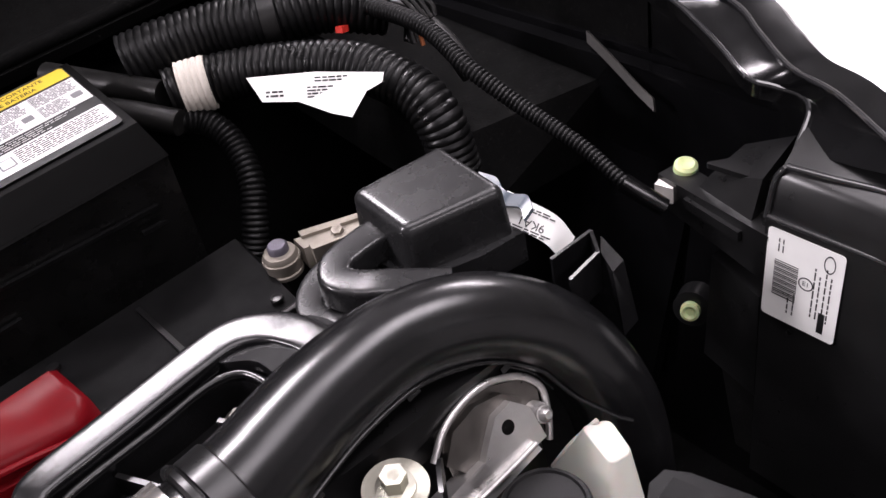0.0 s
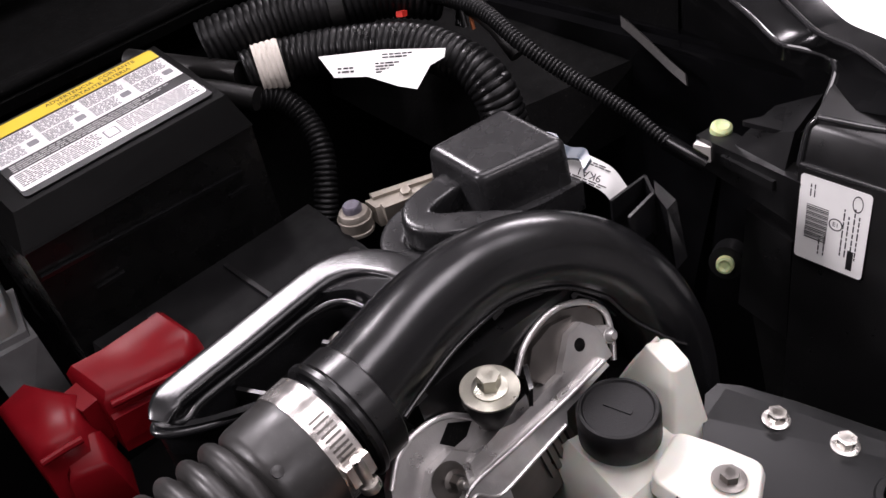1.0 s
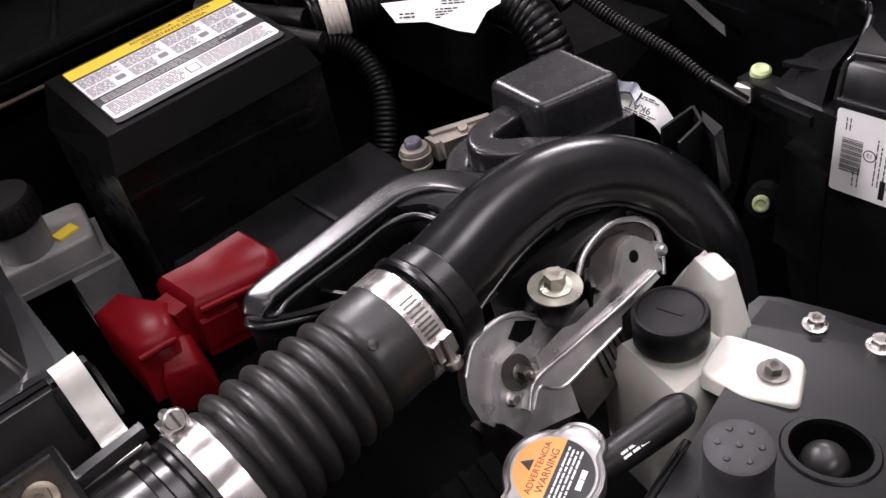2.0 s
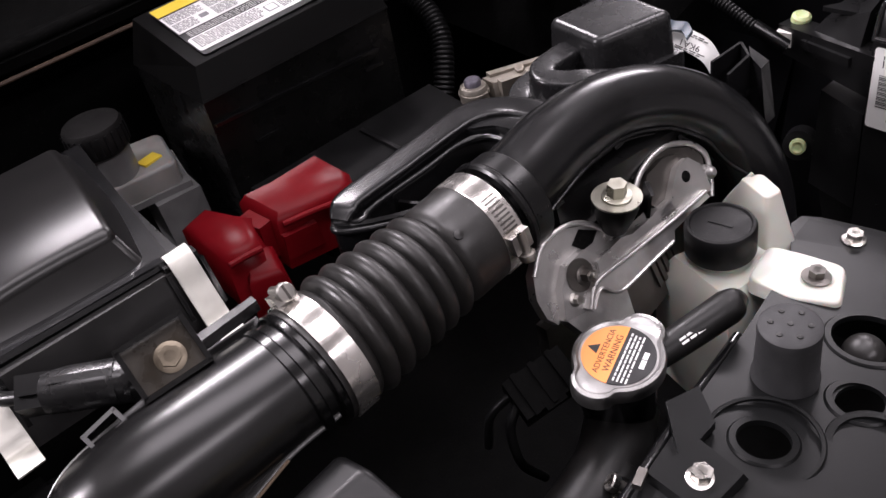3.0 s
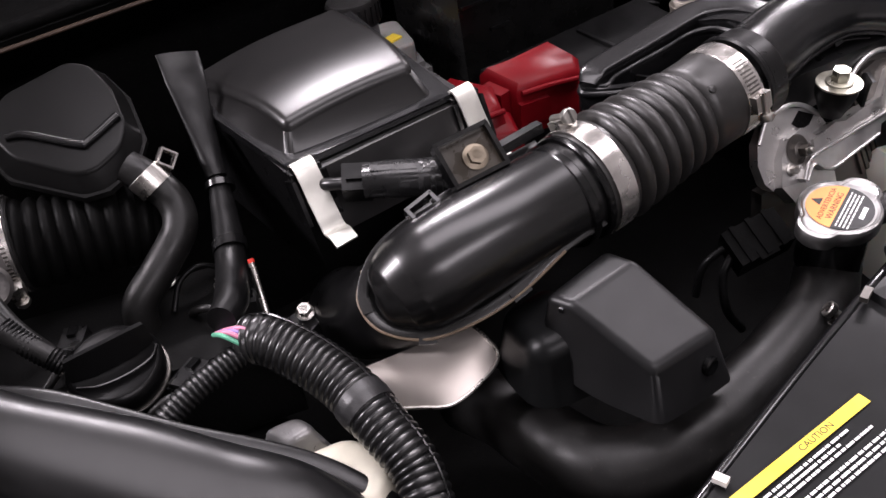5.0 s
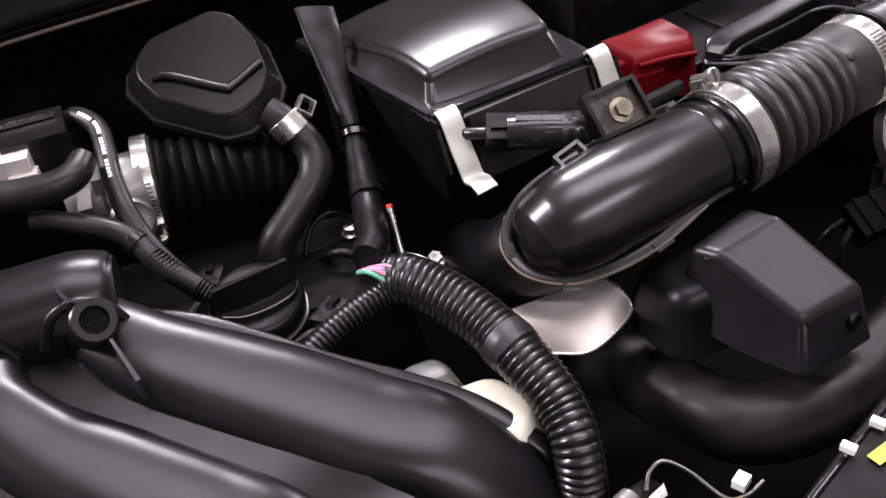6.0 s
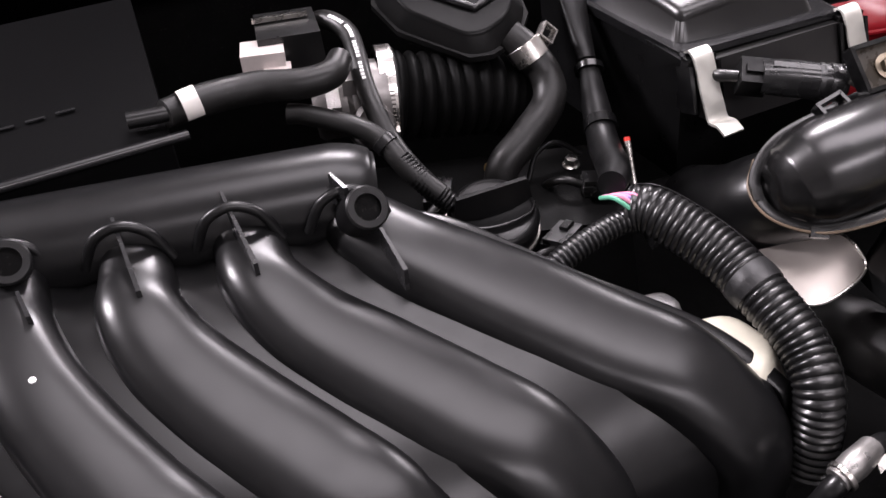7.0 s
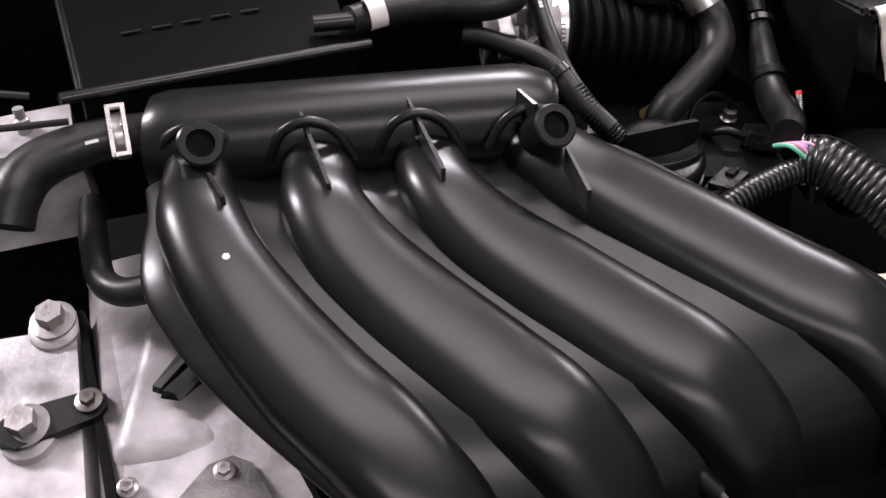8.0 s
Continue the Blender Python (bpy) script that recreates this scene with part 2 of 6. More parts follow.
def cap_block(quad, zfun, r, base, flare=3.0, n=34):
    """A block on four plan corners whose top follows zfun, with its edges and corners rolled over by r."""
    c = [Vector((x, y)) for x, y in quad]
    w = ((c[1] - c[0]).length + (c[2] - c[3]).length) / 2
    h = ((c[3] - c[0]).length + (c[2] - c[1]).length) / 2

    def spread(i):
        u = 2 * i / n - 1
        return math.copysign(1 - (1 - abs(u)) ** 2.0, u)

    def point(s, t):
        es, et = (1 - abs(s)) * w / 2, (1 - abs(t)) * h / 2
        a, b = max(0.0, r - es), max(0.0, r - et)
        k = math.hypot(a, b)
        if k > r:
            a, b = a * r / k, b * r / k
            s = math.copysign(1 - 2 * (r - a) / w, s)
            t = math.copysign(1 - 2 * (r - b) / h, t)
            k = r
        p, q = (1 + s) / 2, (1 + t) / 2
        xy = c[0] * (1 - p) * (1 - q) + c[1] * p * (1 - q) + c[2] * p * q + c[3] * (1 - p) * q
        return Vector((xy.x, xy.y, zfun(xy.x, xy.y) - r + math.sqrt(max(0.0, r * r - k * k))))

    b = bmesh.new()
    grid = [[b.verts.new(point(spread(i), spread(j))) for i in range(n + 1)] for j in range(n + 1)]
    for j in range(n):
        for i in range(n):
            b.faces.new((grid[j][i], grid[j][i + 1], grid[j + 1][i + 1], grid[j + 1][i]))
    edge = grid[0][:-1] + [g[-1] for g in grid[:-1]] + grid[-1][:0:-1] + [g[0] for g in grid[:0:-1]]
    mid = sum((v.co for v in edge), Vector()) / len(edge)
    low = []
    for v in edge:
        out = Vector((v.co.x - mid.x, v.co.y - mid.y, 0)).normalized() * flare
        low.append(b.verts.new((v.co.x + out.x, v.co.y + out.y, base)))
    m = len(edge)
    for k in range(m):
        b.faces.new((edge[(k + 1) % m], edge[k], low[k], low[(k + 1) % m]))
    b.faces.new(low)
    return b


def round_rect(w, h, r, k=5, cx=0.0, cy=0.0):
    out = []
    for sx, sy, a0 in ((1, 1, 0), (-1, 1, 90), (-1, -1, 180), (1, -1, 270)):
        for i in range(k + 1):
            a = radians(a0 + 90 * i / k)
            out.append((cx + sx * (w / 2 - r) + r * math.cos(a), cy + sy * (h / 2 - r) + r * math.sin(a)))
    return out


def sheet(outline, holes, zfun, thick):
    """A plate with holes whose height follows zfun(x, y)."""
    b = bmesh.new()
    edges = []
    for lp in [outline, *holes]:
        vs = [b.verts.new((x, y, 0)) for x, y in lp]
        edges += [b.edges.new((vs[i], vs[(i + 1) % len(vs)])) for i in range(len(vs))]
    bmesh.ops.triangle_fill(b, edges=edges, use_beauty=True, use_dissolve=False, normal=(0, 0, 1))
    ext = bmesh.ops.extrude_face_region(b, geom=list(b.faces))
    low = [e for e in ext["geom"] if isinstance(e, bmesh.types.BMVert)]
    lowset = set(low)
    for v in b.verts:
        v.co.z = zfun(v.co.x, v.co.y) - (thick if v in lowset else 0)
    return b


def circle(cx, cy, r, n=24, ry=None):
    return [(cx + r * math.cos(2 * math.pi * k / n), cy + (ry or r) * math.sin(2 * math.pi * k / n)) for k in range(n)]


def strip(pts, w, th, side):
    """A flat strap along a line; side is the way of its width."""
    line, s, out = spline(pts, 6), vec(side).normalized(), []
    for i, c in enumerate(line):
        t = (line[min(i + 1, len(line) - 1)] - line[max(i - 1, 0)]).normalized()
        nn = t.cross(s).normalized()
        out.append([c + s * w / 2 + nn * th / 2, c - s * w / 2 + nn * th / 2, c - s * w / 2 - nn * th / 2, c + s * w / 2 - nn * th / 2])
    return loft(out)


def hexagon(r):
    return [(r * math.cos(math.pi / 3 * k), r * math.sin(math.pi / 3 * k)) for k in range(6)]


def bolt_head(o, z, af=10.0, h=6.0, flange=7.5, washer=0.0):
    m = axis_m(o, z, (0.83, 0.31, 0.2))
    out = [slab(hexagon(af / 1.732), 1, h, m, 0.5, 1), lathe([(flange, 0), (flange, 0.9), (af * 0.56, 1.8)], m, 24), lathe([(af * 0.3, h), (af * 0.24, h - 0.7), (0.2, h - 0.7)], m, 16)]
    if washer:
        out.append(lathe([(washer, -1.6), (washer, -0.2), (0.2, -0.1)], m, 28))
    return out


def bars(m, x0, x1, rows, mat_, parent, height=1.6, ragged=0.3, lift=0.25, seed=1, gap=0.18, name="print_bar"):
    """Lines of unreadable print as small flat bars in the frame m, one part a block."""
    rnd = random.Random(seed)
    out = []
    for y in rows:
        x = x0
        end = x1 - (x1 - x0) * ragged * rnd.random()
        while x < end:
            w = min(rnd.uniform(2.0, 7.0), end - x)
            if w > 0.6:
                out.append(slab([(x, y - height / 2), (x + w, y - height / 2), (x + w, y + height / 2), (x, y + height / 2)], lift - 0.1, lift, m))
            x += w + rnd.uniform(0.5, 1.2) * (1 + gap)
    return part(name, out, mat_, parent)


def lettering(text, size, m, mat_, parent, lift=0.3, name="lettering", align="CENTER"):
    cu = bpy.data.curves.new(name, "FONT")
    cu.body, cu.size, cu.align_x, cu.align_y, cu.extrude = text, size, align, "CENTER", 0.05
    tmp = bpy.data.objects.new("tmp", cu)
    me = bpy.data.meshes.new_from_object(tmp)
    bpy.data.objects.remove(tmp)
    b = bmesh.new()
    b.from_mesh(me)
    bmesh.ops.transform(b, matrix=m @ Matrix.Translation((0, 0, lift)), verts=b.verts)
    bpy.data.meshes.remove(me)
    return part(name, b, mat_, parent)


def worm_clamp(m, r, w, screw_at, seed=0, band=None, label="bright steel worm-drive hose clamp"):
    """A hose clamp round the z axis of m; screw_at: degrees round the axis."""
    o = m.translation
    ob = thing("hose_clamp", o, label, "hose clamp", "hose clamps")
    part("band", ring(r, r + 1.1, w, m, 56, 0.2), band or band_steel, ob)
    a = radians(screw_at)
    rad = m.to_3x3() @ Vector((math.cos(a), math.sin(a), 0))
    tan = m.to_3x3() @ Vector((-math.sin(a), math.cos(a), 0))
    ax = m.to_3x3() @ Vector((0, 0, 1))
    c = o + rad * (r + 3.5)
    part("housing", box((13, w * 0.9, 7), axis_m(c, rad, tan), 1.4), steel, ob)
    c2 = c + rad * 3.5
    screw = part("screw", [lathe([(3.2, -9), (3.2, 8), (5.4, 8.2), (5.8, 9.5), (5.8, 12.5), (5.0, 13.4), (0.2, 13.5)], axis_m(c2, tan), 20)], steel, ob)
    part("slot", box((9.5, 1.5, 1.2), axis_m(c2 + tan * 13.4, tan, rad), 0.1, 1), dark_steel_and_shade, screw)
    for k in range(9):
        b_ = a - (0.22 + 0.085 * k)
        rd = m.to_3x3() @ Vector((math.cos(b_), math.sin(b_), 0))
        tn = m.to_3x3() @ Vector((-math.sin(b_), math.cos(b_), 0))
        part("band_slot", box((1.3, w * 0.62, 0.5), axis_m(o + rd * (r + 1.15), rd, tn), 0.1, 1), dark_steel_and_shade, ob)
    return ob

# ---- the room ----
structure("ground", box((9000, 9000, 100), pose(500, 0, -54), 0), grout, "pale grey grout bed of the showroom floor", "floor")
walls = {"wall_north": (500, 4550, 9000, 100), "wall_south": (500, -4550, 9000, 100), "wall_east": (5050, 0, 100, 9000), "wall_west": (-4050, 0, 100, 9000)}
for nm, (x, y, sx, sy) in walls.items():
    structure(nm, box((sx, sy, 3000), pose(x, y, 1500), 0), wall_paint, "plain pale painted showroom wall", "wall")
structure("ceiling", box((9200, 9200, 100), pose(500, 0, 3060), 0), wall_paint, "plain pale showroom ceiling", "ceiling")

# ---- the car's bay: panels that close it ----
structure("bay_floor", box((2000, 1150, 12), pose(450, 60, 330), 0), insulation_and_shade_black, "black undertray deep below the engine", "undertray")
structure("firewall", box((2000, 14, 700), pose(450, 567, 640), 0), insulation_and_shade_black, "black insulated firewall behind the engine", "firewall")
structure("bay_side", box((14, 1000, 560), pose(-480, 60, 560), 0), body_black, "black painted inner wing beside the engine", "inner wing")
structure("bay_side_lamp", box((14, 1040, 470), pose(1210, 40, 565), 0), body_black, "black painted inner wing behind the headlamp", "inner wing")
front = slab([(-480, -470), (1180, -470), (1180, -440), (-480, -440)], 330, 700)
structure("front_crossmember", front, insulation_and_shade_black, "black front crossmember below the support panel", "crossmember")

cowl = thing("cowl_cover", (450, 470, 900), "black plastic cowl cover with a rubber seal", "cowl")
part("panel", hull([[(-450, 430, 878), (1230, 430, 878), (1230, 560, 905), (-450, 560, 905)], [(-450, 425, 890), (1230, 425, 890), (1230, 560, 925), (-450, 560, 925)]], 4), insulation_and_shade_black, cowl)
part("edge_strip", tube([(-450, 424, 884), (360, 424, 882), (520, 424, 874), (800, 424, 872)], 2.2, 8), surf("brown_seal_edge", (0.055, 0.032, 0.02), 0.55), cowl, "brown rubber edge strip")
part("seal", tube([(-450, 432, 896), (300, 432, 897), (800, 432, 898), (1230, 432, 896)], 7, 12), insulation_and_shade_black, cowl)
for x in (120, 420, 700, 960):
    part("ridge", tube([(x, 440, 893), (x + 35, 500, 911), (x + 60, 545, 921)], 4, 8), black_plastic, cowl)
screen = thing("windscreen", (450, 700, 1100), "dark tinted car windscreen behind the cowl", "windscreen")
part("glass", hull([[(-400, 600, 930), (1250, 600, 930), (1250, 606, 925), (-400, 606, 925)], [(-330, 1050, 1330), (1180, 1050, 1330), (1180, 1056, 1325), (-330, 1056, 1325)]], 0), gloss_plastic, screen)
part("pillar_roof", hull([[(-400, 1040, 1320), (1250, 1040, 1320), (1250, 1600, 1400), (-400, 1600, 1400)], [(-400, 1040, 1335), (1250, 1040, 1335), (1250, 1600, 1420), (-400, 1600, 1420)]], 0), body_black, screen)

bonnet = thing("open_bonnet", (420, 520, 950), "black painted car bonnet propped open over the cowl", "bonnet")
part("skin", hull([[(-420, 525, 950), (1260, 525, 950), (1260, 545, 945), (-420, 545, 945)], [(-330, 790, 1680), (1170, 790, 1680), (1170, 810, 1675), (-330, 810, 1675)]], 4), body_black, bonnet)
part("liner", hull([[(-300, 528, 985), (1140, 528, 985), (1140, 538, 985), (-300, 538, 985)], [(-240, 766, 1640), (1080, 766, 1640), (1080, 778, 1640), (-240, 778, 1640)]], 6), insulation_and_shade_black, bonnet, "black felt bonnet liner")

# inner wing on the headlamp side
wing = thing("inner_wing", (1250, 60, 700), "black painted inner wing panel with folds and dusty ledges", "inner wing")
part("apron", hull([[(1180, 60, 420), (1196, 60, 420), (1196, 520, 420), (1180, 520, 420)], [(1200, 20, 700), (1216, 20, 700), (1216, 520, 700), (1200, 520, 700)], [(1228, 0, 800), (1240, 0, 800), (1240, 520, 800), (1228, 520, 800)]], 0), body_black, wing)
part("strut_ledge", hull([[(1060, 150, 690), (1215, 130, 690), (1230, 500, 690), (1090, 500, 690)], [(1085, 165, 770), (1215, 120, 775), (1230, 500, 800), (1110, 500, 800)]], 16, 4), insulation_and_shade_black, wing)
# added black panel that darkens the corner under the wing edge
part("dark_corner_panel", hull([[(1232, 90, 700), (1246, 90, 700), (1246, 560, 700), (1232, 560, 700)], [(1236, 90, 884), (1250, 90, 884), (1250, 560, 890), (1236, 560, 890)]], 2), insulation_and_shade_black, wing)
part("gusset", strip([(1213, 140, 808), (1205, 116, 803), (1197, 92, 797), (1189, 66, 789), (1184, 46, 783)], 11, 3, (0.5, 0.45, 0.7)), surf("dusty_paint", (0.03, 0.028, 0.026), 0.6, dust=0.3), wing, "dusty grey gusset plate")

fender = thing("front_wing", (1300, 0, 880), "black painted front wing edge with stepped flange", "wing panel")
edge_in = [(1228, 170, 890), (1190, 60, 884), (1184, 25, 880), (1150, -35, 878), (1127, -74, 874), (1130, -92, 871), (1136, -108, 866), (1130, -118, 860), (1108, -123, 846)]
edge_rim = [(1226, 170, 898), (1200, 60, 893), (1187, -20, 890), (1160, -62, 887), (1142, -88, 885), (1134, -105, 883), (1128, -135, 880), (1109, -175, 875), (1090, -215, 868)]
line_in, line_rim = spline(edge_in, 6), spline(edge_rim, 6)
outer = [p + Vector((22, -11, 1)) for p in line_rim]
far = [p + Vector((27, -14, -5)) for p in line_rim]
drop = [p + Vector((29, -16, -220)) for p in line_rim]
low = [p + Vector((4, 2, -14)) for p in line_in]


def ribbon(*lines):
    n = min(len(l) for l in lines)
    return loft([[l[i] for i in range(n)] for l in lines], closed=False)


wingskin = ribbon(low, line_in, [a.lerp(b, 0.5) + Vector((0, 0, -1)) for a, b in zip(line_in, line_rim)], line_rim, outer, far, drop)
part("flange", wingskin, fender_skin, fender)
# lighter glossy black for thin parts added to carry edge highlights
edge_glint = surf("glossy_edge_glint", (0.02, 0.02, 0.021), 0.1, coat=1.0, bump=0, rvar=0.03)
part("bright_lip", tube([p + Vector((0, 0, 1.0)) for p in line_in], 2.0, 8, 1), edge_glint, fender)
part("rim_lip", tube([p + Vector((0, 0, 1.0)) for p in line_rim], 2.0, 8, 1), edge_glint, fender)

# ---- radiator support panel ----
def support_z(x, y):
    return 786 - 0.135 * max(0.0, x - 655) + 0.02 * min(0, x - 600)


support = thing("radiator_support", (700, -300, 780), "charcoal painted radiator support panel with round holes and bolts", "support panel")
rear = [(300, -318), (475, -278), (560, -259), (643, -242), (700, -229), (770, -213), (860, -190), (902, -164), (916, -164), (924, -176), (934, -210), (946, -268), (962, -340)]
outline = [(300, -470), (985, -470)] + rear[::-1]
edge_pts = []
for (x0, y0), (x1, y1) in zip(outline, outline[1:] + outline[:1]):
    k = max(1, int(abs(x1 - x0) / 40))
    edge_pts += [(x0 + (x1 - x0) * i / k, y0 + (y1 - y0) * i / k) for i in range(k)]
holes = [circle(817, -272, 23), circle(698, -275, 15), circle(762, -296, 16, ry=13), circle(638, -338, 44, ry=25), circle(905, -300, 20), circle(470, -350, 18)]
part("panel", sheet(edge_pts, holes, support_z, 3), panel_grey, support)
for hx, hy, hr in ((817, -272, 24), (698, -275, 16), (762, -296, 16), (905, -300, 21)):
    mr = axis_m((hx, hy, support_z(hx, hy)), (0.135 if hx > 655 else 0, 0, 1))
    part("hole_rim", ring(hr - 1, hr + 4, 3, mr, 40, 1.2), panel_grey, support)
oval = [(638 + 46 * math.cos(a), -338 + 27 * math.sin(a)) for a in [2 * math.pi * k / 40 for k in range(41)]]
part("oval_rim", tube([(x, y, support_z(x, y) + 1) for x, y in oval], 4, 10, 2), steel, support, "bright rim of an oval opening")
skirt = [[Vector((x, y, support_z(x, y) - 1)) for x, y in rear], [Vector((x, y + 2, support_z(x, y) - 40)) for x, y in rear]]
part("rear_lip", loft(skirt, closed=False), panel_grey, support)
part("edge_seal", tube([(x, y + 4, support_z(x, y) - 6) for x, y in rear[:6]], 4, 10, 6), body_black, support)
part("raised_block", hull([[(880, -172, 744), (916, -168, 744), (942, -272, 738), (896, -278, 740)], [(885, -176, 755), (913, -172, 754), (936, -268, 749), (900, -273, 751)]], 4, 3), panel_grey, support)
for o in ((650, -269, 790), (910, -209, 753), (918, -249, 751), (470, -420, 786)):
    part("bolt", bolt_head(o, (0.05, -0.05, 1), 10.5, 7, 8.5), steel, support, "zinc-plated flange bolt")
part("bracket", [hull([[(630, -286, 786), (668, -286, 786), (672, -252, 786), (632, -244, 786)], [(632, -284, 791), (666, -284, 791), (670, -253, 791), (634, -246, 791)]], 2), hull([[(652, -254, 784), (686, -252, 784), (702, -229, 784), (680, -222, 784)], [(652, -254, 790), (686, -252, 790), (702, -229, 790), (680, -222, 790)]], 2)], panel_grey, support)
for cx_, cy_ in ((433, -285), (459, -283)):
    part("edge_clip", box((5, 8, 4), pose(cx_, cy_, 787, 0, 0, 20), 1.0), white_clip, support, "small white edge clip")
part("clip", box((12, 5, 4), pose(628, -246, 792, 0, 0, 20), 1), dark_steel_and_shade, support)

part("ball", lathe([(14 * math.cos(a_), 14 * math.sin(a_)) for a_ in [math.pi / 2 * k_ / 8 for k_ in range(9)]], axis_m((816, -270, 750), (0, 0, 1)), 28), grey_rubber, support, "grey rubber ball in a hole")
part("dimple", [ring(20, 25, 2, pose(735, -318, 786 - 0.135 * 80 + 0.6), 40, 0.8), ring(30, 33, 2, pose(698, -275, 786 - 0.135 * 43 + 0.2), 40, 0.8)], panel_grey, support)

# caution sticker
sticker = thing("caution_sticker", (540, -330, 789), "yellow and white printed caution sticker on the support panel", "sticker")
ms = pose(500, -306, support_z(500, -306) + 1.2, 0, -0.6, 1)
part("yellow_band", slab([(-62, 6), (62, 6), (62, 14), (-62, 14)], 0, 0.3, ms), yellow_label, sticker)
lettering("CAUTION", 6, ms @ pose(20, 10, 0), ink, sticker, 0.4)
bars(ms, -60, 60, [2, -1.5, -5, -12, -15.5, -19], white_ink, sticker, 1.6, 0.3, 0.3, 5)

# ---- radiator cap ----
cap = thing("radiator_cap", (688, -180, 775), "silver pressed-metal radiator cap with an orange warning label", "radiator cap")
mc = axis_m((691, -178, 789), (-0.04, -0.1, 1), (0.98, 0.08, 0))
outl = []
for k in range(72):
    a = 2 * math.pi * k / 72
    ear = max(0.0, abs(math.cos(a)) - 0.86) / 0.14
    outl.append(((29 + 9.5 * ear**0.7) * math.cos(a), (29 + 9.5 * ear**0.7) * math.sin(a)))
disc = [[(x * s, y * s, h) for x, y in outl] for s, h in ((0.96, -9), (1.0, -7), (1.0, 1.2), (0.97, 3.2), (0.9, 4.0), (0.84, 2.6))]
part("body", loft([[mc @ Vector(p) for p in r_] for r_ in disc]), surf("brushed_tin", (0.36, 0.355, 0.35), 0.38, 1.0, grain=900, bump=0.2, blotch=0.15), cap)
half_o = [(23 * math.cos(a), 23 * math.sin(a)) for a in [math.pi * k / 24 for k in range(25)]]
half_b = [(23 * math.cos(a), 23 * math.sin(a)) for a in [math.pi + math.pi * k / 24 for k in range(25)]]
ml = axis_m(mc @ Vector((0, 0, 2.7)), mc.to_3x3() @ Vector((0, 0, 1)), (0.93, 0.36, 0))
part("orange_label", slab(half_o, 0, 0.4, ml), orange_label, cap, "orange half of the warning label")
part("black_label", slab(half_b, 0, 0.4, ml), ink, cap, "black half of the warning label")
part("warning_sign", slab([(-4, 13), (4, 13), (0, 20)], 0, 0.3, ml @ pose(0, 0, 0.35)), ink, cap)
lettering("ADVERTENCIA", 5.4, ml @ pose(0, 9.2, 0.2), ink, cap)
lettering("WARNING", 6.2, ml @ pose(0, 3.4, 0.2), ink, cap)
bars(ml @ pose(0, 0, 0.2), -20, 20, [-3, -5.6, -8.2, -10.8], white_ink, cap, 1.1, 0.1, 0.4, 7)
bars(ml @ pose(0, 0, 0.2), -6, 8, [-16], white_ink, cap, 3.2, 0.0, 0.4, 8)
part("neck", lathe([(24, -50), (24, -14), (27, -12), (27, -8)], mc, 32), gloss_plastic, cap)

overflow = thing("overflow_hose", (740, -205, 795), "short black rubber overflow hose with white print", "hose")
part("hose", tube([(690, -176, 770), (715, -186, 776), (740, -194, 782), (768, -202, 788), (776, -204, 789), (781, -206, 789)], [9, 10, 11, 11.5, 9, 4], 20), rubber, overflow)
mo = axis_m((745, -203, 791), (-0.3, -0.55, 0.78), (0.94, -0.26, 0.2))
bars(mo, -20, 16, [1.4, -1.4], white_ink, overflow, 1.5, 0.1, 0.3, 3)

# ---- coolant reservoir ----
tank = thing("coolant_reservoir", (845, -150, 690), "milky white plastic coolant reservoir with a mounting arm", "reservoir")
part("body", [hull([[(790, -186, 640), (868, -192, 640), (886, -135, 640), (808, -112, 640)], [(790, -188, 740), (868, -192, 740), (886, -135, 740), (808, -110, 740)], [(804, -177, 756), (860, -182, 756), (876, -140, 756), (818, -121, 756)]], 8, 4), lathe([(20, 750), (20, 764), (21, 765)], pose(838, -147, 0), 28)], white_tank, tank)
part("back_tower", pillow([[(852, -186, 640), (884, -192, 640), (914, -120, 640), (868, -108, 640)], [(852, -176, 745), (880, -187, 745), (908, -126, 745), (870, -110, 745)], [(880, -156, 785), (895, -160, 785), (904, -136, 787), (888, -127, 788)]], 5, 2), white_tank, tank, sharp=50)
part("tower_ridge", tube([(897, -133, 789), (884, -124, 774), (876, -114, 752)], 1.6, 8), white_tank, tank)
part("arm", pillow([[(820, -180, 752), (862, -170, 752), (868, -196, 754), (872, -226, 756), (832, -245, 758), (818, -214, 757)], [(822, -180, 764), (860, -172, 764), (867, -196, 763), (871, -225, 763.5), (833, -243.5, 766), (820, -214, 765)]], 7, 2.5), white_tank, tank, sharp=50)
lid = part("cap", lathe([(24.5, 762), (25.5, 764), (25.5, 784), (24, 786.5), (22, 787), (21, 785.6), (0.3, 785.6)], pose(838, -147, 0), 48), cap_black, tank, "black moulded screw cap")
part("emblem", box((3, 18, 0.8), pose(838, -147, 785.8, 0, 0, 12), 0.3, 1), cap_black, lid)
part("bolt", bolt_head((847, -217, 766), (0.05, -0.05, 1), 10, 7, 10), dark_steel_and_shade, tank, "black flange bolt")

# ---- rubber bumper ----
knob = thing("rubber_bumper", (750, -254, 775), "dark grey rubber bonnet bumper with raised dots", "bumper stop")
mk = axis_m((752, -254, 772), (-0.02, -0.03, 1))
part("post", lathe([(20, 0), (20, 5), (18.8, 9), (18, 38), (18.5, 41), (18, 45), (15.5, 46.5), (0.3, 46.5)], mk, 36), surf("bumper_rubber", (0.03, 0.03, 0.0315), 0.6, bump=0.3), knob)
